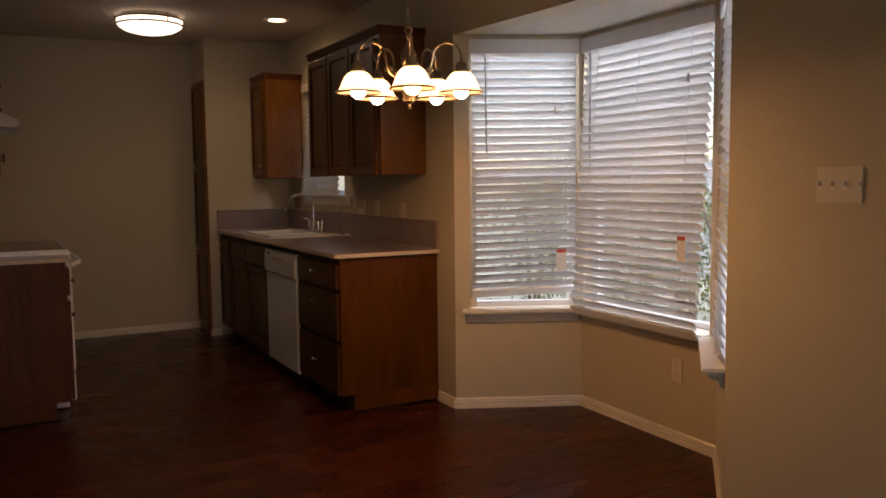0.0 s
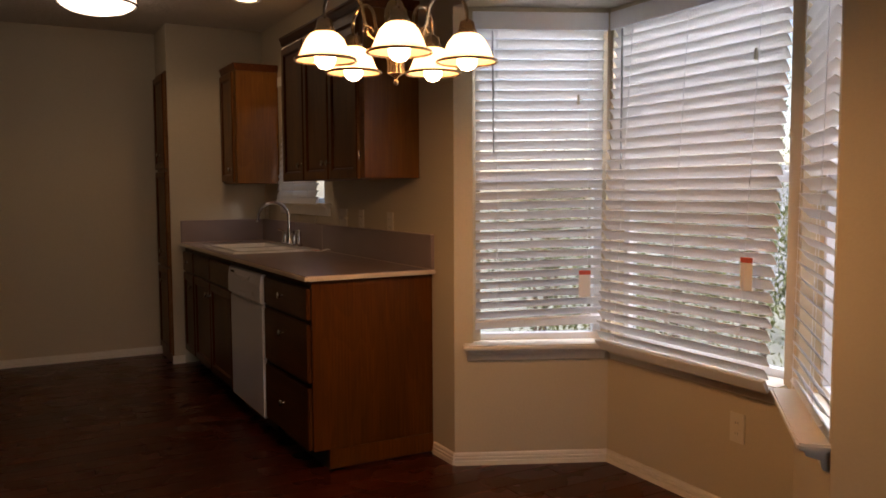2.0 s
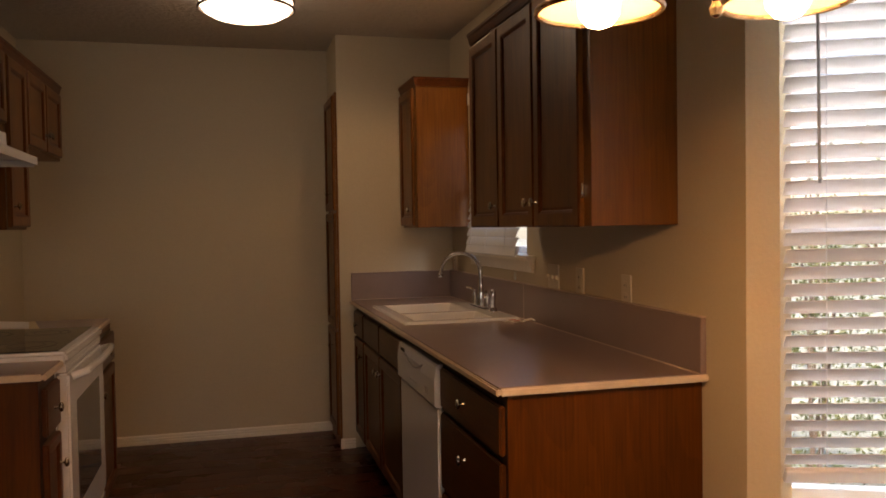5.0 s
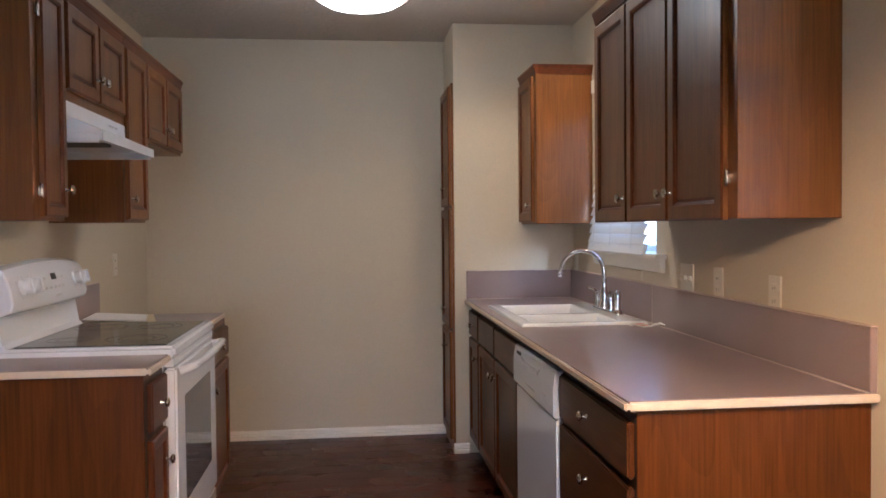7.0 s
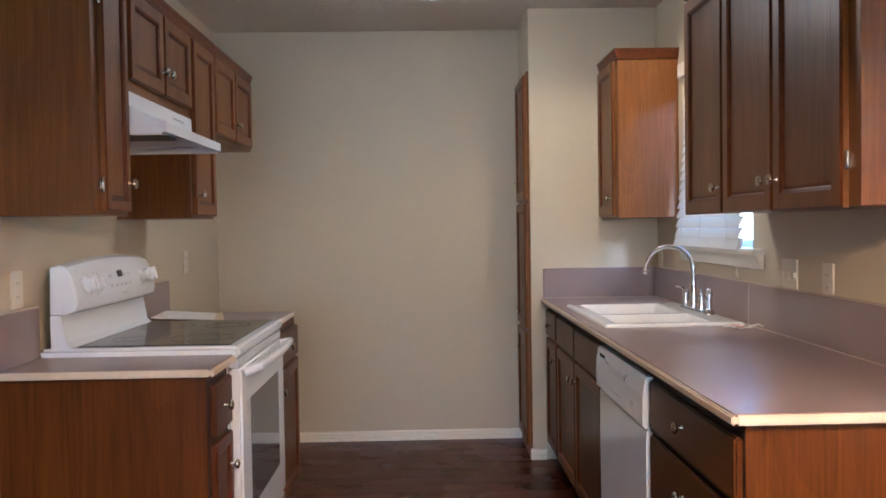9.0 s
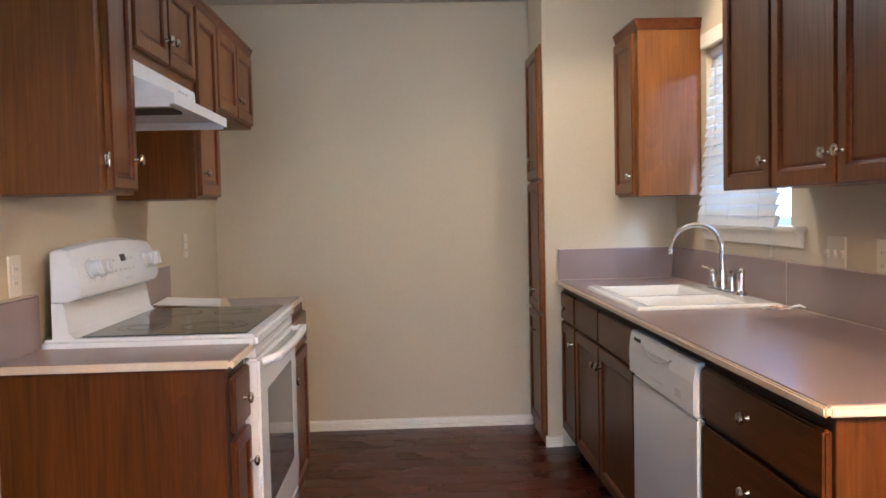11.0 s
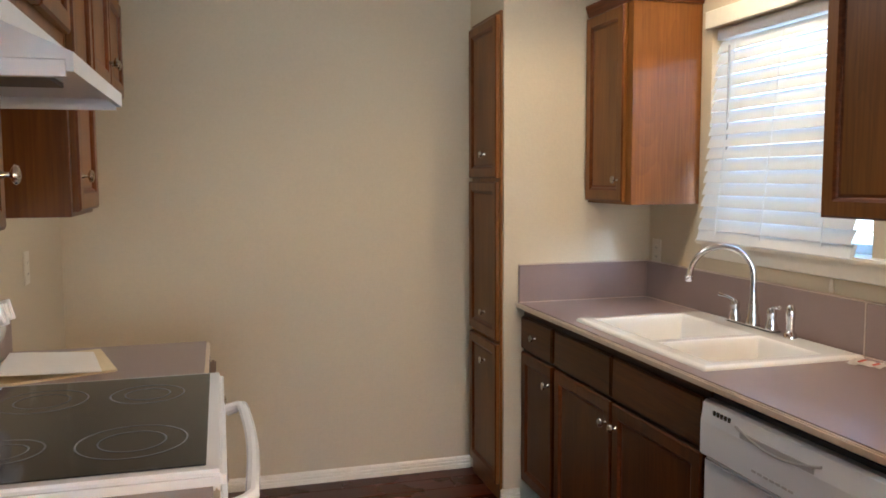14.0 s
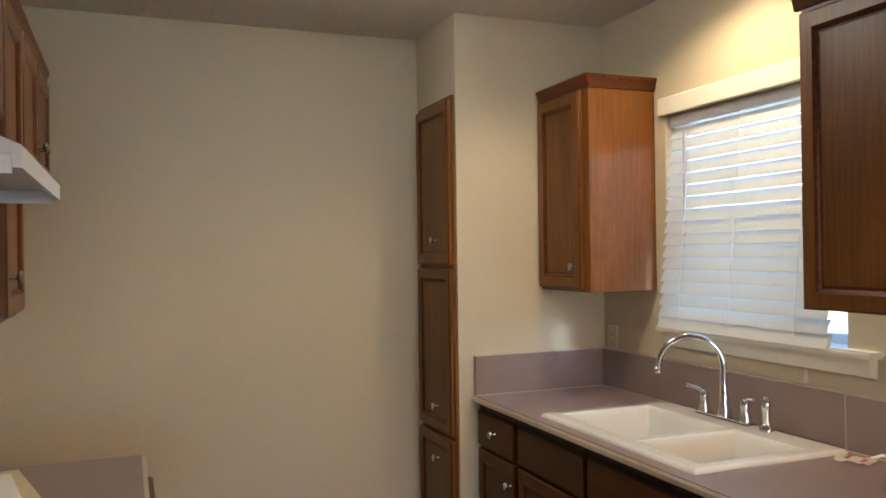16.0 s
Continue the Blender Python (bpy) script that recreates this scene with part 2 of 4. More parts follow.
def prism(points, z0, z1, bm=None):
    """An upright prism over a plan outline."""
    bm = bm or bmesh.new()
    a, b = [bm.verts.new((x, y, z0)) for x, y in points], [bm.verts.new((x, y, z1)) for x, y in points]
    bm.faces.new(a[::-1]), bm.faces.new(b)
    for i in range(len(points)):
        j = (i + 1) % len(points)
        bm.faces.new((a[i], a[j], b[j], b[i]))
    return bm


def sweep(profile, x0, x1, bm=None):
    """A profile in the plane of y and z, drawn along x from x0 to x1, with closed ends."""
    bm = bm or bmesh.new()
    a, b = [bm.verts.new((x0, y, z)) for y, z in profile], [bm.verts.new((x1, y, z)) for y, z in profile]
    bm.faces.new(a), bm.faces.new(b[::-1])
    for i in range(len(profile)):
        j = (i + 1) % len(profile)
        bm.faces.new((a[i], b[i], b[j], a[j]))
    return bm


def lathe(profile, steps=20, centre=(0, 0, 0), bm=None, axis="z"):
    """Radii and heights turned round an upright axis (or one along -y)."""
    bm = bm or bmesh.new()
    rings = []
    for r, h in profile:
        ring = []
        for i in range(steps):
            a = 2 * math.pi * i / steps
            c, s = r * math.cos(a), r * math.sin(a)
            p = (c, s, h) if axis == "z" else (c, -h, s)
            ring.append(bm.verts.new([p[k] + centre[k] for k in range(3)]))
        rings.append(ring)
    for a, b in zip(rings, rings[1:]):
        for i in range(steps):
            j = (i + 1) % steps
            bm.faces.new((a[i], a[j], b[j], b[i]))
    for ring in (rings[0], rings[-1]):
        bm.faces.new(ring)
    return bm


def tube(points, radius, steps=8, bm=None):
    """A round bar along a path; radius may be a list."""
    bm = bm or bmesh.new()
    pts = [Vector(p) for p in points]
    rad = radius if isinstance(radius, (list, tuple)) else [radius] * len(pts)
    rings, side = [], None
    for i, p in enumerate(pts):
        d = (pts[min(i + 1, len(pts) - 1)] - pts[max(i - 1, 0)]).normalized()
        if side is None:
            side = d.orthogonal().normalized()
        side = (side - d * side.dot(d)).normalized()
        other = d.cross(side)
        rings.append([bm.verts.new(p + rad[i] * (math.cos(2 * math.pi * k / steps) * side + math.sin(2 * math.pi * k / steps) * other)) for k in range(steps)])
    for a, b in zip(rings, rings[1:]):
        for k in range(steps):
            j = (k + 1) % steps
            bm.faces.new((a[k], a[j], b[j], b[k]))
    bm.faces.new(rings[0][::-1]), bm.faces.new(rings[-1])
    return bm


def moved(bm, m):
    bmesh.ops.transform(bm, matrix=m, verts=bm.verts)
    return bm


def panel_door(w, h, t=0.019, rail=0.05):
    """A framed door face: bevelled outer edge, moulded step, sunk flat field. Lies at y -t..0, x 0..w, z 0..h."""
    bm = bmesh.new()
    loops = []
    for inset, y in ((0, 0), (0, -t + 0.005), (0.006, -t), (rail - 0.008, -t), (rail, -t + 0.004), (rail + 0.004, -t + 0.010), (rail + 0.012, -t + 0.009)):
        loops.append([bm.verts.new(p) for p in ((inset, y, inset), (w - inset, y, inset), (w - inset, y, h - inset), (inset, y, h - inset))])
    for n, (a, b) in enumerate(zip(loops, loops[1:])):
        for i in range(4):
            j = (i + 1) % 4
            bm.faces.new((a[i], a[j], b[j], b[i])).material_index = 1 if n in (1, 3, 4, 5) else 0
    bm.faces.new(loops[-1]), bm.faces.new(loops[0][::-1])
    return bm


def knob(parent, x, y, z):
    prof = [(0.004, 0), (0.007, 0.001), (0.0045, 0.006), (0.004, 0.014), (0.013, 0.018), (0.0165, 0.022), (0.014, 0.027), (0.005, 0.030)]
    return part("knob", lathe(prof, 14, (x, y, z), axis="y"), NICKEL, parent, "brushed nickel mushroom knob", smooth=True)


# cabinet frame: x along the front, y into the cabinet from the door plane, z up
def cabinet(name, m, w, d, z0, z1, fronts, label, crown=False, kick=False, group="", crown_ends=(0, 0), open_top=0.0):
    """fronts: rows of (kind, x0, x1, z0, z1, knob x, knob z)."""
    c = root(name, m, label, "cabinet", group)
    # base cabinets take the oak copies with shade painted into them
    upright, level = (OAK_SHADED, OAK_SHADED_X) if kick else (OAK, OAK_X)
    panel = OAK_SHADED_DOOR if kick else OAK
    z_body = z0 + (0.10 if kick else 0)
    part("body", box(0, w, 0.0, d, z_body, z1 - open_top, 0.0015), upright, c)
    # added thin dark sheet: paints the shadow in the gaps and under the counter
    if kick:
        part("face_frame", box(0.0005, w - 0.0005, -0.0009, -0.0002, z_body + 0.001, z1 - 0.022), GAP_SHADE, c, "dark sheet painted as the shade in the gaps between fronts")
    if open_top:
        part("top_rail", box(0, w, 0.0, 0.018, z1 - open_top + 0.0005, z1), level, c)
    if kick:
        for side in range(2):
            if crown_ends[side]:
                x = w - 0.018 if side else 0.0
                part("end_panel", box(x, x + 0.018, 0.075, d, z0 + 0.012, z_body - 0.0005), upright, c)
        part("toe_kick", box(0.02, w - 0.02, 0.076, d - 0.01, z0 + 0.001, z_body - 0.001), KICK, c, "dark recessed toe kick")
    for kind, x0, x1, a, b, kx, kz in fronts:
        if kind == "door":
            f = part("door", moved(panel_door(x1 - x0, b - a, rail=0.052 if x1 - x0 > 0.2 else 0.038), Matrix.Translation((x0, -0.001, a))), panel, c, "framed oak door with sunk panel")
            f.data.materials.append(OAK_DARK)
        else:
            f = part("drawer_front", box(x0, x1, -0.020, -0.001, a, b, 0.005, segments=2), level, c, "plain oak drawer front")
        if kx is not None:
            knob(f, kx, -0.019, kz)
    if crown:
        prof = [(0.006, z1 - 0.045), (-0.006, z1 - 0.045), (-0.010, z1 - 0.030), (-0.014, z1 - 0.014), (-0.019, z1 - 0.006), (-0.019, z1 + 0.004), (0.006, z1 + 0.004)]
        bm = sweep(prof, -0.019 * crown_ends[0], w + 0.019 * crown_ends[1])
        for side in (0, 1):
            if crown_ends[side]:
                p2 = [(y, z) for y, z in prof]
                b2 = sweep([(-(y), z) for y, z in p2], -0.004, d) 
                rot = Matrix.Rotation(radians(90), 4, "Z")
                mv = (Matrix.Translation((w, 0, 0)) @ Matrix([[0, 1, 0, 0], [1, 0, 0, 0], [0, 0, 1, 0], [0, 0, 0, 1]])) if side else (Matrix([[0, -1, 0, 0], [1, 0, 0, 0], [0, 0, 1, 0], [0, 0, 0, 1]]))
                bmesh.ops.transform(b2, matrix=mv, verts=b2.verts)
                tmp = bpy.data.meshes.new("crown_return")
                b2.to_mesh(tmp)
                bm.from_mesh(tmp)
                b2.free()
                bpy.data.meshes.remove(tmp)
        part("crown_moulding", bm, OAK_DARK, c, "dark oak crown moulding")
    return c


# ---- structure ----
ZC = 2.49
FZ = 0.022  # finished floor over the slab's datum
XW, XL, XR = 2.18, -0.345, 2.33
YE, YP = 7.185, 6.72
BAY = [(XW, 3.79), (2.825, 3.49), (2.805, 2.475), (XR, 2.0)]
HEAD = 2.095
ROOM_W, ROOM_S = -4.2, -3.2


def structure(name, bm, mat, label=""):
    return tagged(part(name, bm, mat), label, "", "", "structure")


ground = structure("ground", box(-60, 90, -70, 80, -0.35, -0.25), GRASS, "sunlit lawn outside")
slab = structure("floor", prism([(ROOM_W, ROOM_S), (XR + 0.1, ROOM_S), (XR + 0.1, 2.0), (2.92, 2.45), (2.92, 3.5), (XW + 0.1, 3.85), (XW + 0.1, YE + 0.1), (ROOM_W, YE + 0.1)], -0.2, FZ - 0.006), KICK, "dark sub floor under the laminate planks")
structure("ceiling", prism([(ROOM_W, ROOM_S), (XR + 0.14, ROOM_S), (XR + 0.14, 2.0), (XW + 0.14, 3.79), (XW + 0.14, YE + 0.14), (ROOM_W, YE + 0.14)], ZC, ZC + 0.2), CEILING, "beige sprayed texture ceiling")


def wall_leg(name, a, b, holes, z0=-0.1, z1=ZC, thick=0.14, mat=None, label="beige painted wall"):
    """A wall from a to b in plan, its room face on the line, thickness to the right of the way; holes: (from, to, bottom, top) along it."""
    ax, ay = a
    length = math.hypot(b[0] - ax, b[1] - ay)
    turn = math.atan2(b[1] - ay, b[0] - ax)
    bm = bmesh.new()
    xs = sorted({0, length, *[v for h in holes for v in h[:2]]})
    for p, q in zip(xs, xs[1:]):
        mid = (p + q) / 2
        hole = [h for h in holes if h[0] < mid < h[1]]
        spans = [(z0, hole[0][2]), (hole[0][3], z1)] if hole else [(z0, z1)]
        for lo, hi in spans:
            box(p, q, -thick, 0, lo, hi, bm=bm)
    bmesh.ops.remove_doubles(bm, verts=bm.verts, dist=0.0001)
    inner = [f for f in bm.faces if sum(1 for g in bm.faces if g is not f and (g.calc_center_median() - f.calc_center_median()).length < 1e-5) > 0]
    bmesh.ops.delete(bm, geom=inner, context="FACES")
    o = structure(name, bm, mat or WALL, label)
    o.matrix_world = Matrix.Translation((ax, ay, 0)) @ Matrix.Rotation(turn, 4, "Z")
    return o, length, turn


# walls are walked with the room on the left hand
KW = (5.43, 6.27, 1.205, 2.03)
wall_leg("wall_east", (XW, BAY[0][1]), (XW, YP), [(KW[0] - BAY[0][1], KW[1] - BAY[0][1], KW[2], KW[3])])
structure("wall_return", prism([(1.48, YP), (XW + 0.14, YP), (XW + 0.14, YE), (1.48, YE)], -0.1, ZC), WALL, "beige wall return beside the pantry")
structure("wall_north", box(-0.84, XW + 0.14, YE, YE + 0.14, -0.1, ZC), WALL, "beige painted end wall")
structure("wall_west", box(-0.84, XL, 4.64, YE, -0.1, ZC), WALL, "beige wall behind the range")
wall_leg("wall_dining_east", (XR, ROOM_S), (XR, BAY[3][1]), [])
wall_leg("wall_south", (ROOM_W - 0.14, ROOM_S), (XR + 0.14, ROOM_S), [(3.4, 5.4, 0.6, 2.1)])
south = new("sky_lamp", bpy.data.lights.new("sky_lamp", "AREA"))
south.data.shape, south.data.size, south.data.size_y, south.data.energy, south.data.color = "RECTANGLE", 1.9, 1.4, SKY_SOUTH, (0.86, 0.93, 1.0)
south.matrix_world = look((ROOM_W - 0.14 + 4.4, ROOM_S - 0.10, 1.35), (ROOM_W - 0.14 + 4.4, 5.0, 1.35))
structure("wall_far_west", box(ROOM_W - 0.14, ROOM_W, ROOM_S, YE + 0.14, -0.1, ZC), WALL)
structure("wall_back_north", box(ROOM_W, -0.84, 4.64, 4.78, -0.1, ZC), WALL)
structure("lintel", prism([(XW, BAY[0][1]), (XR, 2.0), (XR + 0.14, 2.0), (XW + 0.14, 3.79)], HEAD, ZC), WALL, "beige beam over the bay")
structure("bay_ceiling", prism([(XW + 0.145, 3.70), (2.90, 3.50), (2.90, 2.45), (XR + 0.145, 2.03)], HEAD, HEAD + 0.1), CEILING, "pale ceiling of the window bay")

LEGS = []
for i, (side0, side1, zs) in enumerate([(0.085, 0.015, 0.585), (0.018, 0.05, 0.585), (0.05, 0.03, 0.585)]):
    a, b = BAY[i + 1], BAY[i]
    length = math.hypot(b[0] - a[0], b[1] - a[1])
    o, length, turn = wall_leg("wall_bay", a, b, [(side1, length - side0, zs, 2.072)], z1=HEAD + 0.1)
    LEGS.append((a, b, length, turn, side1, length - side0, zs, 2.072))


def window_unit(a, turn, u0, u1, z0, z1, number, meet=0.5):
    """A vinyl sash window: frame, meeting rail and two panes, in its opening; local x along the wall, y outwards is negative."""
    m = Matrix.Translation((a[0], a[1], 0)) @ Matrix.Rotation(turn, 4, "Z")
    w = part("window_%d" % number, box(u0 + 0.001, u1 - 0.001, -0.12, -0.075, z0 + 0.001, z0 + 0.034, 0.003), WHITE)
    w.matrix_world = m
    tagged(w, "white vinyl sash window", "window", "", "structure")
    fr = bmesh.new()
    box(u0 + 0.001, u0 + 0.04, -0.12, -0.07, z0 + 0.035, z1 - 0.041, 0.003, fr)
    box(u1 - 0.04, u1 - 0.001, -0.12, -0.07, z0 + 0.035, z1 - 0.041, 0.003, fr)
    box(u0 + 0.001, u1 - 0.001, -0.12, -0.07, z1 - 0.04, z1 - 0.001, 0.003, fr)
    part("window_frame", fr, WHITE, w)
    zm = z0 + (z1 - z0) * meet
    part("meeting_rail", box(u0 + 0.041, u1 - 0.041, -0.115, -0.075, zm - 0.022, zm + 0.022, 0.003), WHITE, w)
    for lo, hi in ((z0 + 0.035, zm - 0.023), (zm + 0.023, z1 - 0.041)):
        g = part("pane", box(u0 + 0.041, u1 - 0.041, -0.100, -0.096, lo, hi), GLASS, w)
        g.visible_shadow = False
    return w, m


def blind(m, u0, u1, ztop, zbot, tilt, label, lean=0.0, sag=0.0, depth=-0.035, wand=None, tags=(), spacing=0.0445, valance=True, jitter=0.03):
    """A faux-wood blind: valance, slats, ladder strings, bottom rail, wand. lean: metres by which its foot comes into the room; sag: by which its far end hangs lower."""
    w = root("window_blind", m @ Matrix.Translation((u0, depth, ztop)), label, "blind", "window blinds")
    W, H = u1 - u0, ztop - zbot
    if valance:
        part("valance", box(-0.012, W + 0.012, 0.018, 0.032, -0.075, 0.004, 0.003), WHITE, w, "white valance board")
    part("headrail", box(0, W, -0.025, 0.015, -0.045, -0.002, 0.002), WHITE, w)
    count = int((H - 0.09) / spacing)
    prof = []
    for k in range(7):
        s = (k / 6 - 0.5) * 0.050
        prof.append((s, 0.0025 - 0.0025 * (2 * k / 6 - 1) ** 2))
    prof = prof + [(s, z - 0.0024) for s, z in reversed(prof)]
    me = None
    c, s_ = math.cos(tilt), math.sin(tilt)
    bm = sweep([(y * c - z * s_, y * s_ + z * c) for y, z in prof], 0.003, W - 0.003)
    rng = random.Random(int(1000 * (u0 + ztop + W)))
    for i in range(count):
        f = (i + 0.7) / count
        z = (-0.055 if valance else -0.040) - f * (H - (0.10 if valance else 0.085))
        if me is None:
            o = part("slat", bm, SLAT, w)
            me = o.data
        else:
            o = new("slat", me)
            o.parent = w
        o.matrix_basis = Matrix.Translation((0, lean * f, z)) @ Matrix.Rotation(-sag * f / W, 4, "Y") @ Matrix.Rotation(rng.uniform(-jitter, jitter), 4, "X")
    rail = part("bottom_rail", box(0, W, -0.026, 0.026, -0.009, 0.009, 0.003), WHITE, w, "white bottom rail")
    rail.matrix_basis = Matrix.Translation((0, lean, -H + 0.015)) @ Matrix.Rotation(-sag / W, 4, "Y") @ Matrix.Rotation(tilt * 1.15, 4, "X")
    for u in (0.13 * W if W < 0.8 else 0.11, W * 0.5 if W > 0.8 else None, W - (0.17 * W if W < 0.8 else 0.14)):
        if u is None:
            continue
        bm2 = bmesh.new()
        for y in (-0.027, 0.027):
            tube([(u, y, -0.04), (u, y + lean, -H + 0.02)], 0.0012, 5, bm2)
        part("ladder_string", bm2, WHITE, w)
    if wand:
        part("wand", tube([(wand[0], 0.036, -0.08), (wand[0] - 0.004, 0.040, -wand[1])], 0.0042, 8), ENAMEL_GREY, w, "clear grey tilt wand")
        u = 0.125
        part("cord_tassel", lathe([(0.003, 0), (0.006, -0.006), (0.008, -0.04), (0.003, -0.045)], 8, (u, 0.04, -wand[2])), PLATE, w, "small white cord tassel")
    for (u, zt, lab) in tags:
        p = part("warning_tag", box(u - 0.027, u + 0.027, 0.036 + lean * 0.6, 0.0375 + lean * 0.6, zt - 0.12, zt - 0.02), PAPER, w, "white paper warning tag")
        part("tag_print", box(u - 0.027, u + 0.027, 0.0360 + lean * 0.6, 0.0380 + lean * 0.6, zt - 0.019, zt), RED, w, "red heading of the tag")
    return w


def sill(m, u0, u1, z, out=0.075, label="white painted window sill"):
    z += 0.004
    s = part("window_sill", box(u0, u1, -0.0745, out, z - 0.022, z, 0.006, segments=2), TRIM)
    s.matrix_world = m
    tagged(s, label, "sill", "", "structure")
    prof = [(0.0, z - 0.023), (out - 0.02, z - 0.023), (out - 0.026, z - 0.040), (0.022, z - 0.048), (0.016, z - 0.075), (0.0, z - 0.080)]
    a = part("apron", sweep(prof, u0 + 0.02, u1 - 0.02), TRIM, s, "moulded apron under the sill")
    return s


TILT = radians(45)
for i, (a, b, length, turn, u0, u1, z0, z1) in enumerate(LEGS):
    w, m = window_unit(a, turn, u0, u1, z0, z1, i + 1)
    if i == 0:
        blind(m, u0 + 0.012, u1 - 0.012, z1 - 0.004, 0.676, TILT, "white faux-wood blind, slats half open, over the narrow bay window", sag=-0.02, depth=-0.014,
              wand=(u1 - u0 - 0.10, 0.62, 0.36), tags=((0.09, -1.15, ""),))
        sill(m, u0 - 0.015, u1 + 0.045, z0)
    elif i == 1:
        blind(m, u0 + 0.006, u1 - 0.006, z1 - 0.004, 0.574, radians(54), "wide white faux-wood blind, half open, its foot over the sill", lean=0.095, depth=-0.014,
              wand=(u1 - u0 - 0.09, 0.72, 0.28), tags=((0.10, -1.03, ""),))
        sill(m, u0 - 0.02, u1 + 0.0, z0, out=0.062)
    else:
        blind(m, u0 + 0.012, u1 - 0.012, z1 - 0.004, 0.600, TILT, "white faux-wood blind, slats half open, over the second narrow bay window", lean=0.02, depth=-0.014)
        sill(m, u0 - 0.03, u1 + 0.03, z0, out=0.085)



def sky_lamp(m, u0, u1, ztop, watts):
    """The bright sky over a window: a pale lamp outside and above the opening."""
    o = new("sky_lamp", bpy.data.lights.new("sky_lamp", "AREA"))
    o.data.shape, o.data.size, o.data.size_y, o.data.energy, o.data.color = "RECTANGLE", u1 - u0, 0.7, watts, (0.80, 0.90, 1.0)
    eye, aim = m @ Vector(((u0 + u1) / 2, -0.75, ztop + 0.42)), m @ Vector(((u0 + u1) / 2, 0.0, ztop - 0.75))
    o.matrix_world = look(eye, aim)


for a, b, length, turn, u0, u1, z0, z1 in LEGS:
    sky_lamp(Matrix.Translation((a[0], a[1], 0)) @ Matrix.Rotation(turn, 4, "Z"), u0, u1, z1, SKY_BAY * (u1 - u0))

# kitchen window
km = Matrix.Translation((XW, BAY[0][1], 0)) @ Matrix.Rotation(radians(90), 4, "Z")
ku0, ku1 = KW[0] - BAY[0][1], KW[1] - BAY[0][1]
wk, _ = window_unit((XW, BAY[0][1]), radians(90), ku0, ku1, KW[2], KW[3], 4)
blind(km, ku0 + 0.03, ku1 + 0.0, KW[3] - 0.003, KW[2] + 0.004, radians(-64), "white faux-wood blind, nearly closed, over the kitchen sink window", depth=-0.036, wand=(ku1 - ku0 - 0.14, 0.66, 0.9), lean=0.075, valance=False, jitter=0.012)
sill(km, ku0 - 0.12, ku1 + 0.02, KW[2], out=0.05, label="white painted sill of the sink window")
hb = part("casing", box(ku0 - 0.03, ku1 + 0.02, 0.0015, 0.022, KW[3] - 0.006, KW[3] + 0.062, 0.003), TRIM)
hb.matrix_world = km
tagged(hb, "white head board over the sink window", "trim", "", "structure")


def baseboard(a, b, ext0=0.0, ext1=0.0):
    """A moulded skirting with the room on its left hand."""
    length = math.hypot(b[0] - a[0], b[1] - a[1])
    prof = [(0.0, 0.0), (0.013, 0.0), (0.013, 0.020), (0.008, 0.024), (0.012, 0.029), (0.012, 0.036), (0.007, 0.040), (0.010, 0.045), (0.008, 0.053), (0.003, 0.058), (0.0, 0.059)]
    o = structure("baseboard", sweep(prof, -ext0, length + ext1), TRIM, "cream moulded baseboard")
    o.matrix_world = Matrix.Translation((a[0], a[1], FZ)) @ Matrix.Rotation(math.atan2(b[1] - a[1], b[0] - a[0]), 4, "Z")


for i in range(3):
    baseboard(BAY[i + 1], BAY[i])
baseboard((XW, BAY[0][1]), (XW, 3.985))
baseboard((XR, ROOM_S), BAY[3])
baseboard((1.47, YE), (XL, YE))
baseboard((XL, YE), (XL, 6.24))
baseboard((1.555, YP), (1.466, YP))
baseboard((1.48, YP), (1.48, YP + 0.012), ext0=0.014)

# ---- cabinets on the window side (front faces -x, local x runs towards -y) ----
XF = 1.575
RIGHT = lambda y, x=XF: Matrix.Translation((x, y, 0)) @ Matrix.Rotation(radians(-90), 4, "Z")
LEFT = lambda y, x: Matrix.Translation((x, y, 0)) @ Matrix.Rotation(radians(90), 4, "Z")
D = XW - XF - 0.003
cabinet("base_cabinet", RIGHT(YP - 0.002), 0.358, D, FZ, 0.890,
        [("drawer", 0.012, 0.340, 0.715, 0.855, 0.176, 0.785), ("door", 0.012, 0.340, 0.125, 0.700, 0.31, 0.62)],
        "stained oak base cabinet, drawer over door, beside the sink", kick=True, group="base cabinets")
cabinet("sink_cabinet", RIGHT(6.360), 1.030, D, FZ, 0.890,
        [("drawer", 0.012, 0.483, 0.715, 0.855, None, 0), ("drawer", 0.495, 1.015, 0.715, 0.855, None, 0),
         ("door", 0.012, 0.483, 0.125, 0.700, 0.452, 0.62), ("door", 0.495, 1.015, 0.125, 0.700, 0.526, 0.62)],
        "stained oak sink base with two false fronts over two doors", kick=True, open_top=0.21, group="base cabinets")
cabinet("drawer_cabinet", RIGHT(4.680), 0.685, D, FZ, 0.890,
        [("drawer", 0.025, 0.675, 0.715, 0.855, 0.33, 0.79), ("drawer", 0.025, 0.675, 0.430, 0.695, 0.33, 0.61), ("drawer", 0.025, 0.675, 0.125, 0.410, 0.33, 0.27)],
        "stained oak drawer cabinet with three drawers at the counter's end", kick=True, crown_ends=(0, 1), group="base cabinets")


DW = 0.646


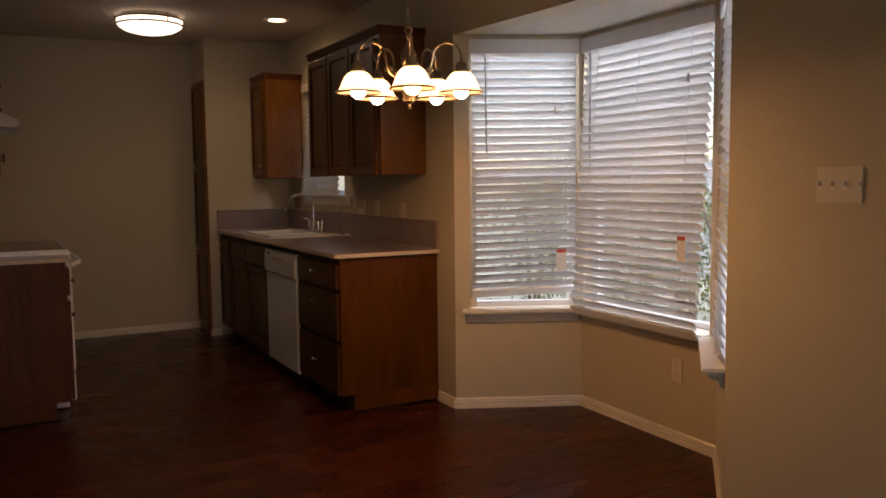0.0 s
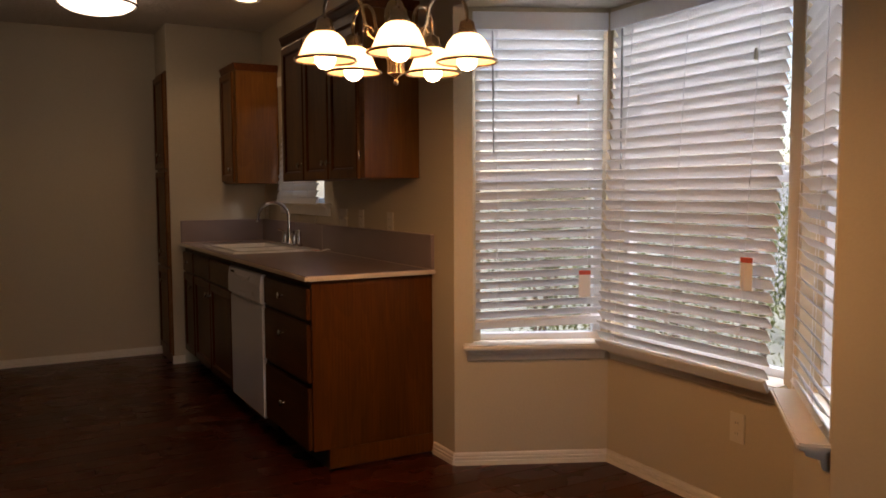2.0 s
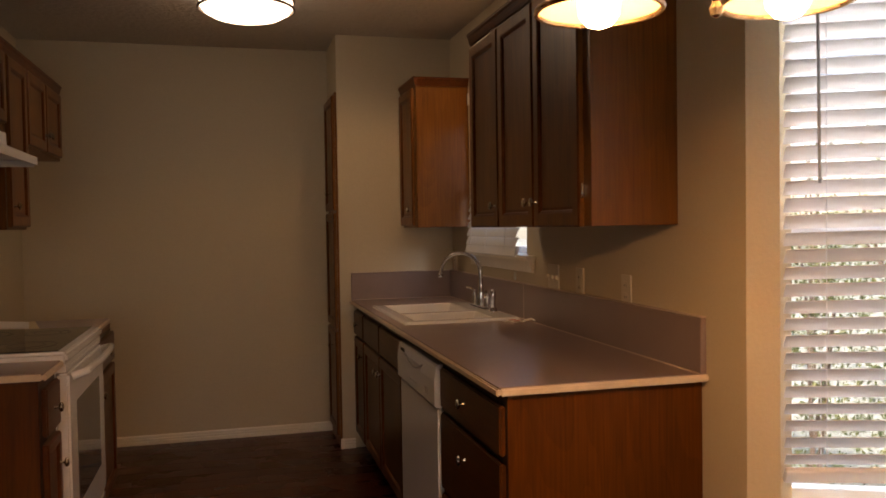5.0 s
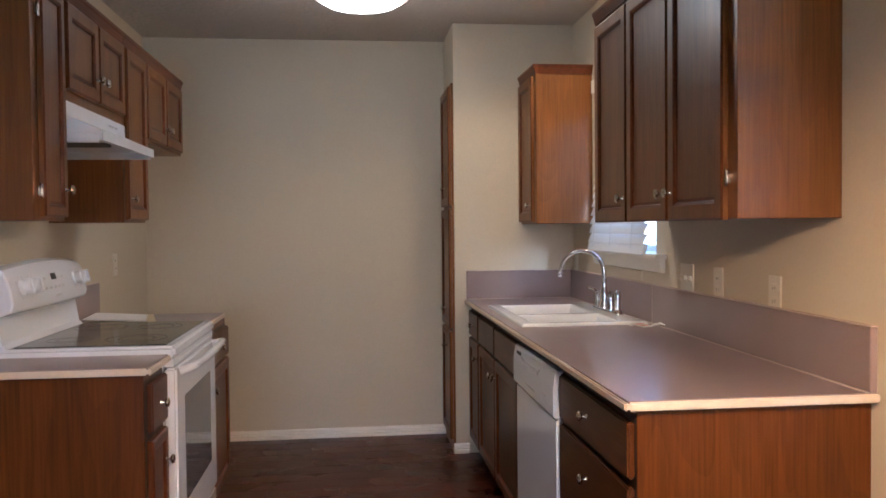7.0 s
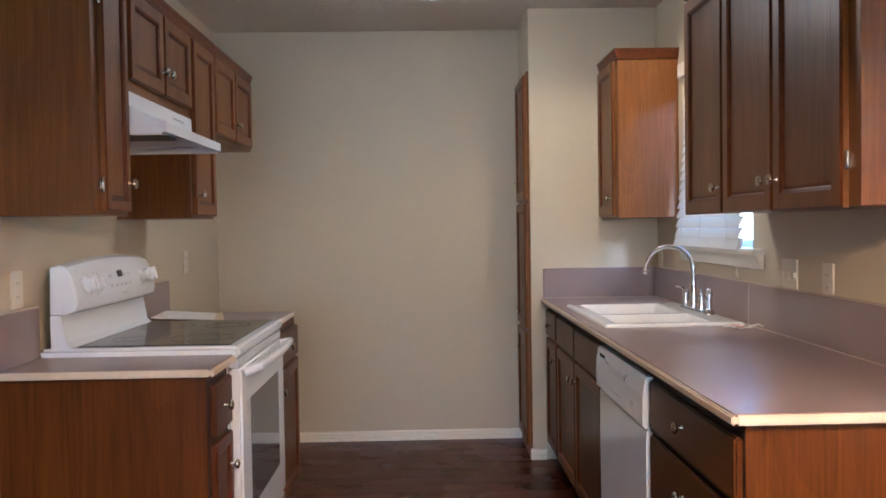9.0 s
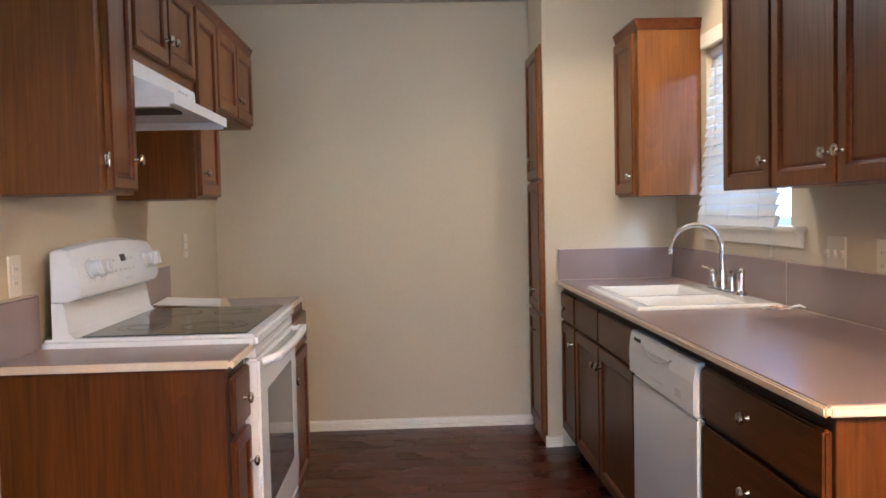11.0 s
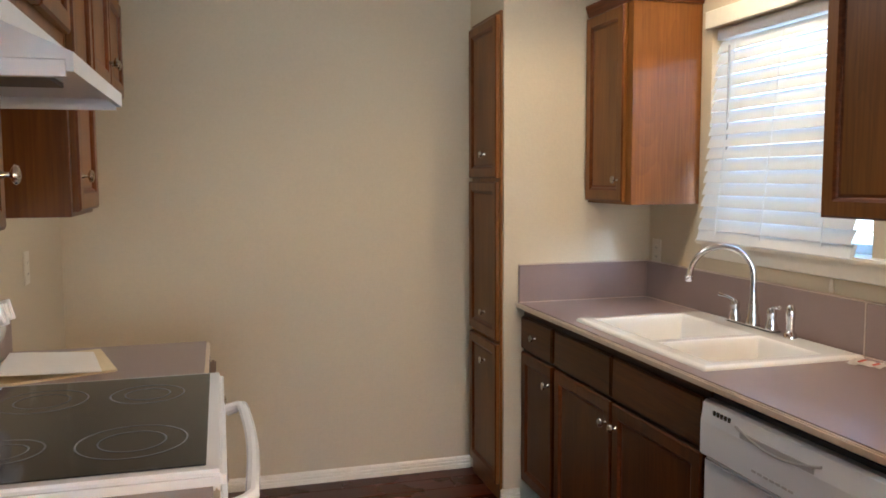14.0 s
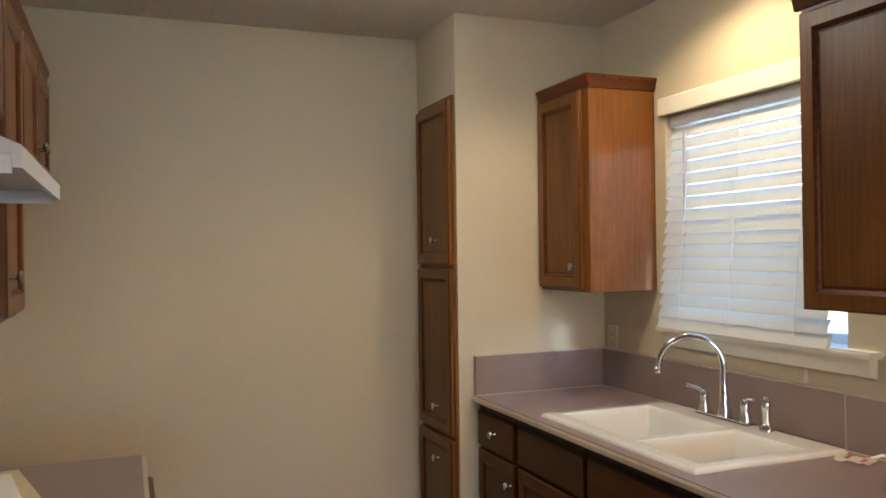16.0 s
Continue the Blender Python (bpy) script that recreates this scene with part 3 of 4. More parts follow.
def dishwasher():
    d = root("dishwasher", RIGHT(5.328, XF), "white built-in dishwasher between oak cabinets", "dishwasher")
    part("door", box(0, DW, -0.022, 0.0, 0.105, 0.700, 0.006, segments=2), ENAMEL, d)
    bm = bmesh.new()
    prof = [(0.0, 0.704), (-0.024, 0.704), (-0.034, 0.712), (-0.034, 0.800), (-0.026, 0.850), (-0.018, 0.858), (0.0, 0.858)]
    sweep(prof, 0, DW, bm)
    panel = part("control_panel", bm, ENAMEL, d)
    n = 13
    grip = [(0.15 + 0.30 * k / (n - 1), -0.0330 - 0.0015 * math.sin(math.pi * k / (n - 1)), 0.826 - 0.026 * math.sin(math.pi * k / (n - 1))) for k in range(n)]
    part("handle", tube(grip, 0.0036, 8), ENAMEL_GREY, panel, "curved recessed grip", smooth=True)
    part("handle_recess", prism([(0.17, -0.0352), (0.43, -0.0352), (0.43, -0.030), (0.17, -0.030)], 0.803, 0.818), ENAMEL_GREY, panel, "grey recess behind the grip")
    for k in range(5):
        part("vent_slot", box(0.05 + 0.016 * k, 0.060 + 0.016 * k, -0.031, -0.026, 0.826, 0.838), DARK, panel)
    for k in range(7):
        part("button", box(0.22 + 0.022 * k, 0.236 + 0.022 * k, -0.0358, -0.033, 0.735, 0.741), ENAMEL_GREY, panel)
    for k in range(2):
        part("dial_mark", box(0.49 + 0.03 * k, 0.512 + 0.03 * k, -0.036, -0.033, 0.733, 0.757, 0.001), ENAMEL_GREY, panel)
    part("tub", box(0.004, DW - 0.004, 0.001, D - 0.02, 0.105, 0.870), DARK, d, "dark tub behind the door")
    part("toe_kick", box(0.0, DW, 0.05, 0.07, FZ + 0.001, 0.100), KICK, d)


dishwasher()


def countertop(name, x0, x1, y0, y1, label, hole=None, edges=(), splash=()):
    c = root(name, Matrix.Translation((x0, y0, 0)), label, "countertop")
    w, d = x1 - x0, y1 - y0
    bm = bmesh.new()
    if hole:
        hx0, hx1, hy0, hy1 = hole
        for q in ((0, w, 0, hy0), (0, w, hy1, d), (0, hx0, hy0, hy1), (hx1, w, hy0, hy1)):
            box(*q, 0.893, 0.914, bm=bm)
        bmesh.ops.remove_doubles(bm, verts=bm.verts, dist=1e-5)
    else:
        box(0, w, 0, d, 0.893, 0.914, bm=bm)
    part("worktop", bm, LAMINATE, c)
    for q in edges:
        part("edge_band", box(q[0], q[1], q[2], q[3], 0.8915, 0.9125, 0.004, segments=2), EDGE, c, "cream edge band")
    for q in splash:
        part("backsplash", box(*q, 0.914, 1.075, 0.003), LAMINATE, c, "mauve laminate backsplash")
        part("caulk", box(q[0], q[1] , q[2], q[3], 1.0755, 1.0785, 0.0), SEAM, c, "pale caulk line")
    return c


CX0, CY0 = 1.545, 3.972
SINK_Y0, SINK_Y1, SINK_X0, SINK_X1 = 5.385, 6.225, 1.588, 2.130
ct = countertop("countertop_east", CX0, XW - 0.001, CY0, YP - 0.001, "mauve laminate countertop with backsplash along the window wall",
                hole=(SINK_X0 + 0.03 - CX0, SINK_X1 - 0.03 - CX0, SINK_Y0 + 0.03 - CY0, SINK_Y1 - 0.03 - CY0),
                edges=((-0.012, -0.0005, -0.012, YP - CY0 - 0.002), (0.0, XW - CX0 - 0.002, -0.012, -0.0005)),
                splash=((XW - 0.022 - CX0, XW - 0.002 - CX0, 0, 1.45), (XW - 0.022 - CX0, XW - 0.002 - CX0, 1.453, YP - CY0 - 0.002), (0, XW - 0.024 - CX0, YP - CY0 - 0.022, YP - CY0 - 0.002)))
for x0, x1, y0, y1 in ((0.0, 0.606, 2.722, 2.726), (0.604, 0.608, 0.0, 2.72)):
    part("caulk", box(x0, x1, y0, y1, 0.914, 0.9165), SEAM, ct, "pale caulk line")
part("caulk", box(XW - 0.0225 - CX0, XW - 0.004 - CX0, 1.4495, 1.4535, 0.9142, 1.0745), SEAM, ct, "pale caulk line")


def sink():
    s = root("sink", Matrix.Translation((SINK_X0, SINK_Y0, 0.9145)), "white double-bowl drop-in kitchen sink set in the laminate counter", "sink")
    w, d = SINK_X1 - SINK_X0, SINK_Y1 - SINK_Y0
    bowls = [(0.055, w - 0.115, 0.05, 0.335), (0.055, w - 0.115, 0.375, d - 0.05)]
    bm = bmesh.new()
    # rim as a grid of faces round the two bowls
    xs = [0.012, bowls[0][0], bowls[0][1], w - 0.012]
    ys = [0.012, bowls[0][2], bowls[0][3], bowls[1][2], bowls[1][3], d - 0.012]
    top = 0.013
    g = [[bm.verts.new((x, y, top)) for y in ys] for x in xs]
    for i in range(3):
        for j in range(5):
            if i == 1 and j in (1, 3):
                continue
            bm.faces.new((g[i][j], g[i + 1][j], g[i + 1][j + 1], g[i][j + 1]))
    outer = [(0, 0), (w, 0), (w, d), (0, d)]
    ring_in = [g[0][0], g[3][0], g[3][5], g[0][5]]
    lo = [bm.verts.new((x, y, 0.0)) for x, y in outer]
    mid = [bm.verts.new((x + (0.003 if x == 0 else -0.003), y + (0.003 if y == 0 else -0.003), 0.008)) for x, y in outer]
    for k in range(4):
        j = (k + 1) % 4
        bm.faces.new((lo[k], lo[j], mid[j], mid[k]))
    sides = [[g[i][0] for i in range(4)], [g[3][j] for j in range(6)], [g[i][5] for i in (3, 2, 1, 0)], [g[0][j] for j in (5, 4, 3, 2, 1, 0)]]
    for k, line in enumerate(sides):
        bm.faces.new([mid[k], mid[(k + 1) % 4]] + line[::-1])
    for (x0, x1, y0, y1), j in zip(bowls, (1, 3)):
        prev = [g[1][j], g[2][j], g[2][j + 1], g[1][j + 1]]
        for ins, z in ((0.006, 0.006), (0.014, -0.02), (0.026, -0.15), (0.05, -0.178)):
            cur = [bm.verts.new(p) for p in ((x0 + ins, y0 + ins, z), (x1 - ins, y0 + ins, z), (x1 - ins, y1 - ins, z), (x0 + ins, y1 - ins, z))]
            for k in range(4):
                q = (k + 1) % 4
                bm.faces.new((prev[k], prev[q], cur[q], cur[k]))
            prev = cur
        bm.faces.new(prev)
    bmesh.ops.recalc_face_normals(bm, faces=bm.faces)
    b = part("basin", bm, SINK, s, smooth=True)
    bv = b.modifiers.new("round", "BEVEL")
    bv.width, bv.segments, bv.limit_method, bv.angle_limit = 0.008, 3, "ANGLE", radians(18)
    for x0, x1, y0, y1 in bowls:
        part("drain", lathe([(0.0, -0.176), (0.03, -0.176), (0.042, -0.1745), (0.044, -0.177)], 18, ((x0 + x1) / 2, (y0 + y1) / 2, 0)), CHROME, s, "chrome strainer", smooth=True)
    return s


sink()


def faucet():
    f = root("faucet", Matrix.Translation((2.085, 5.85, 0.9285)), "chrome gooseneck kitchen faucet with two lever handles and a side spray", "faucet")
    part("base_plate", box(-0.024, 0.024, -0.13, 0.13, 0.0, 0.012, 0.006, segments=2), CHROME, f)
    spout = part("spout", lathe([(0.025, 0.012), (0.024, 0.03), (0.017, 0.055), (0.019, 0.075), (0.015, 0.09), (0.012, 0.12), (0.012, 0.13)], 18), CHROME, f, smooth=True)
    pts = [(0, 0, 0.12), (0, 0, 0.17)]
    for k in range(15):
        a = math.pi * k / 14 * 0.97
        pts.append((-0.09 + 0.09 * math.cos(a), 0.055 - 0.055 * math.cos(a), 0.18 + 0.10 * math.sin(a)))
    pts += [(-0.183, 0.112, 0.165)]
    part("gooseneck", tube(pts, [0.0115] * 4 + [0.0105] * (len(pts) - 5) + [0.0115], 12), CHROME, spout, smooth=True)
    part("aerator", lathe([(0.012, 0.155), (0.014, 0.158), (0.014, 0.172), (0.011, 0.176)], 12, (-0.183, 0.112, 0)), CHROME, spout, smooth=True)
    for y, sgn in ((0.10, 1), (-0.10, -1)):
        h = part("handle", lathe([(0.021, 0.012), (0.020, 0.025), (0.014, 0.045), (0.017, 0.062), (0.016, 0.075), (0.008, 0.085)], 16, (0, y, 0)), CHROME, f, smooth=True)
        part("lever", tube([(0, y, 0.078), (-0.012, y + sgn * 0.02, 0.090), (-0.02, y + sgn * 0.05, 0.093), (-0.022, y + sgn * 0.062, 0.095)], [0.006, 0.0055, 0.005, 0.0075], 8), CHROME, h, smooth=True)
    part("side_spray", lathe([(0.022, 0.0), (0.021, 0.012), (0.013, 0.022), (0.013, 0.05), (0.016, 0.08), (0.013, 0.10), (0.006, 0.108)], 16, (0.002, -0.19, 0.0)), CHROME, f, "chrome side spray in its holder", smooth=True)


faucet()


def tag_on_counter():
    t = root("packet", Matrix.Translation((2.075, 5.32, 0.9145)) @ Matrix.Rotation(radians(20), 4, "Z"), "small crumpled red and white paper packet on the counter", "packet")
    bm = bmesh.new()
    rng = random.Random(3)
    g = [[bm.verts.new((-0.035 + 0.014 * i, -0.05 + 0.014 * j, 0.001 + 0.009 * rng.random())) for j in range(8)] for i in range(6)]
    for i in range(5):
        for j in range(7):
            bm.faces.new((g[i][j], g[i + 1][j], g[i + 1][j + 1], g[i][j + 1]))
    bmesh.ops.solidify(bm, geom=bm.faces[:], thickness=-0.001)
    part("paper", bm, PAPER, t)
    part("red_print", box(-0.028, 0.005, -0.034, -0.026, 0.009, 0.0105), RED, t)
    part("red_stripe", box(-0.018, 0.02, 0.012, 0.020, 0.009, 0.0105), RED, t)
    part("twist", tube([(0.03, -0.03, 0.008), (0.05, -0.055, 0.016), (0.055, -0.075, 0.010)], [0.004, 0.005, 0.003], 6), PAPER, t)


tag_on_counter()

# upper cabinets
UB, UT = 1.342, 2.179
cabinet("wall_cabinet", RIGHT(YP - 0.002, 1.872), 0.385, XW - 1.875, UB, UT,
        [("door", 0.008, 0.340, UB + 0.012, UT - 0.05, 0.305, UB + 0.10)], "small stained oak wall cabinet beside the sink window", crown=True, crown_ends=(0, 1), group="wall cabinets")
cabinet("wall_cabinet", RIGHT(5.302, 1.890), 1.182, XW - 1.893, UB + 0.003, UT,
        [("door", 0.008, 0.375, UB, UT - 0.06, 0.345, UB + 0.085), ("door", 0.385, 0.752, UB, UT - 0.06, 0.722, UB + 0.085), ("door", 0.762, 1.132, UB, UT - 0.06, 0.79, UB + 0.085)],
        "wide stained oak wall cabinet with three doors over the counter", crown=True, crown_ends=(1, 1), group="wall cabinets")

def hinge(m, x, z):
    h = root("cabinet_hinge", m @ Matrix.Translation((x, -0.004, z)), "small nickel hinge on the oak cabinet frame", "hinge")
    part("knuckle", lathe([(0.004, -0.022), (0.005, -0.020), (0.005, 0.020), (0.004, 0.022)], 10, (0, -0.006, 0)), NICKEL, h, smooth=True)
    part("leaf", box(-0.012, 0.0, -0.002, 0.003, -0.016, 0.016, 0.001), NICKEL, h)


XU = -0.042
UB, UT = 1.362, 2.140
UD = XU - XL - 0.003
cabinet("wall_cabinet", LEFT(4.662, XU), 0.254, UD, UB, UT, [("door", 0.045, 0.240, UB + 0.012, UT - 0.05, 0.215, UB + 0.10)],
        "narrow stained oak wall cabinet beside the range hood", crown=True, crown_ends=(1, 0), group="wall cabinets")
cabinet("wall_cabinet", LEFT(4.918, XU), 0.690, UD, 1.762, UT, [("door", 0.012, 0.340, 1.80, UT - 0.05, 0.312, 1.88), ("door", 0.350, 0.678, 1.80, UT - 0.05, 0.378, 1.88)],
        "short stained oak wall cabinet with two doors over the range hood", crown=True, group="wall cabinets")
cabinet("wall_cabinet", LEFT(5.610, XU), 0.345, UD, UB, UT, [("door", 0.020, 0.335, UB + 0.012, UT - 0.05, 0.055, UB + 0.10)],
        "stained oak wall cabinet with one door beside the range hood", crown=True, group="wall cabinets")
cabinet("wall_cabinet", LEFT(5.957, XU), 0.785, UD, 1.735, UT, [("door", 0.012, 0.377, 1.75, UT - 0.05, 0.35, 1.83), ("door", 0.387, 0.753, 1.75, UT - 0.05, 0.415, 1.83)],
        "short stained oak wall cabinet with two doors over the refrigerator space", crown=True, group="wall cabinets")

for z in (UB + 0.09, UT - 0.14):
    hinge(LEFT(4.662, XU), 0.040, z)
    hinge(RIGHT(5.302, 1.890), 1.142, z)

# pantry doors set in the return wall
pantry = root("pantry_cabinet", Matrix.Translation((1.479, YE - 0.06, 0)) @ Matrix.Rotation(radians(-90), 4, "Z"), "tall narrow stained oak pantry with three stacked doors", "cabinet")
PW = YE - 0.06 - YP - 0.008
part("face_frame", box(0, PW, -0.012, 0.0, FZ + 0.001, 2.155, 0.002), OAK, pantry)
for z0, z1, kz in ((0.10, 0.725, 0.63), (0.745, 1.435, 0.85), (1.452, 2.135, 1.555)):
    dd = part("door", moved(panel_door(PW - 0.016, z1 - z0, rail=0.048), Matrix.Translation((0.008, -0.013, z0))), OAK, pantry, "framed oak door with sunk panel")
    dd.data.materials.append(OAK_DARK)
    knob(dd, PW * 0.62, -0.032, kz)

# ---- range side ----
XB = 0.262
LD = XB - XL - 0.003
cabinet("base_cabinet", LEFT(4.668, XB), 0.238, LD, FZ, 0.890,
        [("drawer", 0.03, 0.230, 0.700, 0.855, 0.13, 0.775), ("door", 0.03, 0.230, 0.125, 0.675, 0.19, 0.575)],
        "narrow stained oak base cabinet with drawer beside the range", kick=True, crown_ends=(1, 0), group="base cabinets")
cabinet("base_cabinet", LEFT(5.676, XB), 0.545, LD, FZ, 0.890,
        [("drawer", 0.012, 0.533, 0.715, 0.855, 0.27, 0.785), ("door", 0.012, 0.533, 0.125, 0.700, 0.06, 0.62)],
        "stained oak base cabinet beyond the range, drawer over door", kick=True, group="base cabinets")
EX = XB + 0.020
countertop("countertop_near", XL + 0.001, EX, 4.645, 4.905, "short mauve laminate countertop beside the range",
           edges=((EX - XL - 0.0005, EX - XL + 0.011, -0.012, 0.258), (0.0, EX - XL - 0.001, -0.012, -0.0005)),
           splash=((0.001, 0.021, 0.0, 0.258),))
countertop("countertop_far", XL + 0.001, EX - 0.03, 5.677, 6.235, "mauve laminate countertop beyond the range",
           edges=((EX - 0.03 - XL - 0.0005, EX - 0.03 - XL + 0.011, 0.002, 0.556),),
           splash=((0.001, 0.021, 0.0, 0.52),))


def stove():
    s = root("range", Matrix.Translation((0, 0, 0.012)) @ LEFT(4.912, 0.285), "white freestanding electric range with a black glass cooktop", "range")
    W = 0.757
    dp = 0.285 - XL - 0.012
    part("body", box(0, W, 0.02, dp, 0.02, 0.885, 0.003), ENAMEL, s)
    top = bmesh.new()
    box(-0.003, W + 0.003, -0.02, dp, 0.888, 0.928, 0.011, top, 3)
    part("cooktop", top, ENAMEL, s, "white enamel cooktop rim")
    glass = part("glass_top", box(0.028, W - 0.028, 0.014, dp - 0.112, 0.9285, 0.9315, 0.001), BLACKGLASS, s, "black ceramic glass hob")
    for cx, cy, r in ((0.20, 0.155, 0.105), (0.56, 0.155, 0.085), (0.20, 0.385, 0.075), (0.56, 0.385, 0.100)):
        for rr in (r, r * 0.62):
            bm = bmesh.new()
            n = 36
            ins = [[bm.verts.new((cx + q * math.cos(2 * math.pi * k / n), cy + q * math.sin(2 * math.pi * k / n), 0.9320)) for k in range(n)] for q in (rr, rr - 0.004)]
            for k in range(n):
                j = (k + 1) % n
                bm.faces.new((ins[0][k], ins[0][j], ins[1][j], ins[1][k]))
            part("burner_ring", bm, RING, glass, "pale printed burner ring")
    # backguard: low riser, then a rounded console that leans back
    riser = sweep([(dp - 0.100, 0.9285), (dp - 0.085, 0.945), (dp - 0.070, 1.035), (dp - 0.036, 1.035), (dp - 0.036, 0.9285)], 0.004, W - 0.004)
    part("backguard_riser", riser, ENAMEL, s)
    prof = [(dp - 0.085, 1.036), (dp - 0.118, 1.048), (dp - 0.126, 1.075), (dp - 0.118, 1.120), (dp - 0.104, 1.165), (dp - 0.090, 1.188), (dp - 0.070, 1.196), (dp - 0.038, 1.190), (dp - 0.036, 1.036)]
    bm = bmesh.new()
    rings = []
    for k in range(17):
        u = k / 16
        arch = 1 - (2 * u - 1) ** 2
        rings.append([bm.verts.new((u * (W - 0.02), y - (0.012 * arch if y < dp - 0.08 else 0), z + 0.020 * arch * (z - 1.036) / 0.16)) for y, z in prof])
    bm.faces.new(rings[0]), bm.faces.new(rings[-1][::-1])
    for p, q in zip(rings, rings[1:]):
        for k in range(len(prof)):
            j = (k + 1) % len(prof)
            bm.faces.new((p[k], q[k], q[j], p[j]))
    con = part("control_console", bm, ENAMEL, s, "white bowed console leaning back", smooth=True)
    cb = con.modifiers.new("round", "BEVEL")
    cb.width, cb.segments, cb.limit_method, cb.angle_limit = 0.006, 2, "ANGLE", radians(50)
    lean = math.atan2(0.022, 0.09)

    def face(x, z):
        """The console's front at x and z."""
        arch = 1 - (2 * x / (W - 0.02) - 1) ** 2
        flat = 1.036 + (z - 1.036) / (1 + 0.125 * arch)
        return dp - 0.012 * arch + float(np.interp(flat, (1.075, 1.120, 1.165, 1.188), (-0.126, -0.118, -0.104, -0.090)))

    on = lambda x, z, off=0.0: Matrix.Translation((x, face(x, z) - off, z)) @ Matrix.Rotation(-lean, 4, "X")
    for kx in (0.085, 0.158, W - 0.175, W - 0.100):
        k = part("burner_knob", moved(lathe([(0.030, 0), (0.030, 0.005), (0.024, 0.010), (0.022, 0.030), (0.017, 0.034)], 22, axis="y"), on(kx, 1.128)), ENAMEL, con, "white ribbed burner knob", smooth=True)
        part("knob_bar", moved(box(-0.0045, 0.0045, -0.040, -0.006, -0.025, 0.025, 0.002), on(kx, 1.128)), ENAMEL, k)
        for q in range(8):
            a = radians(-60 + q * 43)
            part("dial_print", moved(box(-0.002, 0.002, -0.0012, 0.004, -0.002, 0.002), on(kx + 0.037 * math.sin(a), 1.128 + 0.037 * math.cos(a))), ENAMEL_GREY, con)
    part("clock_display", moved(box(-0.022, 0.022, -0.002, 0.006, -0.012, 0.012), on(W / 2 - 0.02, 1.150)), DARK, con, "small black clock display")
    for i in range(2):
        for j in range(5):
            if not (i == 0 and j in (1, 2)):
                part("touch_button", moved(box(-0.009, 0.009, -0.0015, 0.006, -0.005, 0.005), on(W / 2 - 0.105 + 0.042 * j, 1.145 - 0.034 * i)), ENAMEL_GREY, con)
    part("maker_mark", moved(box(-0.025, 0.025, -0.0015, 0.006, -0.003, 0.003), on(W / 2, 1.080)), ENAMEL_GREY, con)
    # oven door
    door = part("oven_door", box(0.004, W - 0.004, -0.022, 0.018, 0.225, 0.852, 0.008, segments=2), ENAMEL, s)
    part("oven_window", box(0.13, W - 0.13, -0.0235, -0.020, 0.36, 0.735, 0.001), OVENGLASS, door, "dark oven window")
    hp = [(0.05, -0.024, 0.835), (0.055, -0.055, 0.845)] + [(0.07 + (W - 0.14) * k / 12, -0.066 - 0.012 * math.sin(math.pi * k / 12), 0.848) for k in range(13)] + [(W - 0.055, -0.055, 0.845), (W - 0.05, -0.024, 0.835)]
    part("door_handle", tube(hp, [0.016] + [0.014] * (len(hp) - 2) + [0.016], 10), ENAMEL, door, "bowed white oven handle", smooth=True)
    vent = part("vent_trim", box(0.004, W - 0.004, -0.012, 0.018, 0.856, 0.886, 0.002), ENAMEL, s)
    for k in range(14):
        part("vent_slot", box(0.10 + 0.041 * k, 0.131 + 0.041 * k, -0.0135, -0.010, 0.867, 0.872), ENAMEL_GREY, vent)
    dr = part("storage_drawer", box(0.004, W - 0.004, -0.018, 0.018, 0.055, 0.215, 0.006, segments=2), ENAMEL, s)
    part("drawer_lip", box(0.15, W - 0.15, -0.026, -0.017, 0.190, 0.206, 0.003), ENAMEL, dr)
    part("plinth", box(0.02, W - 0.02, 0.03, dp - 0.02, FZ - 0.011, 0.019), DARK, s)


stove()


def hood():
    h = root("range_hood", LEFT(4.920, XU), "white under-cabinet range hood", "range hood")
    W, f, back = 0.686, -0.126, UD
    prof = [(back, 1.761), (-0.01, 1.761), (-0.012, 1.712), (f + 0.012, 1.667), (f, 1.662), (f, 1.630), (f + 0.012, 1.630), (f + 0.012, 1.650), (back, 1.650)]
    part("shell", sweep(prof, 0, W), WHITE, h)
    for x in (0.0, W - 0.012):
        part("side_skirt", box(x + 0.0005, x + 0.0115, f + 0.013, back, 1.622, 1.649), WHITE, h)
    part("filter", box(0.08, 0.36, -0.05, back - 0.06, 1.640, 1.6495), FILTER, h, "grey mesh filter under the hood")
    part("light_lens", box(0.05, 0.17, -0.08, 0.04, 1.638, 1.6495, 0.003), PLATE, h)
    sw = part("switch_panel", box(0.45, 0.58, -0.0145, -0.0115, 1.728, 1.738), WHITE, h, "white switch strip")
    for k in range(3):
        part("rocker", box(0.46 + 0.04 * k, 0.48 + 0.04 * k, -0.017, -0.0145, 1.730, 1.736, 0.001), ENAMEL_GREY, sw)


hood()

# boards on the far counter
brd = root("range_manual_board", Matrix.Translation((-0.17, 5.97, 0.9145)) @ Matrix.Rotation(radians(8), 4, "Z"), "loose pale cardboard folder and papers lying on the far counter", "papers")
part("folder", prism([(-0.14, -0.20), (0.17, -0.13), (0.13, 0.19), (-0.14, 0.17)], 0.0, 0.006), CREAM, brd)
pm = prism([(-0.13, -0.18), (0.13, -0.16), (0.11, 0.12), (-0.12, 0.13)], 0.008, 0.010)
bmesh.ops.transform(pm, matrix=Matrix.Translation((0, 0, 0.010)) @ Matrix.Rotation(radians(4), 4, "Y"), verts=pm.verts)
part("sheet", pm, PAPER, brd, "white curled sheet")


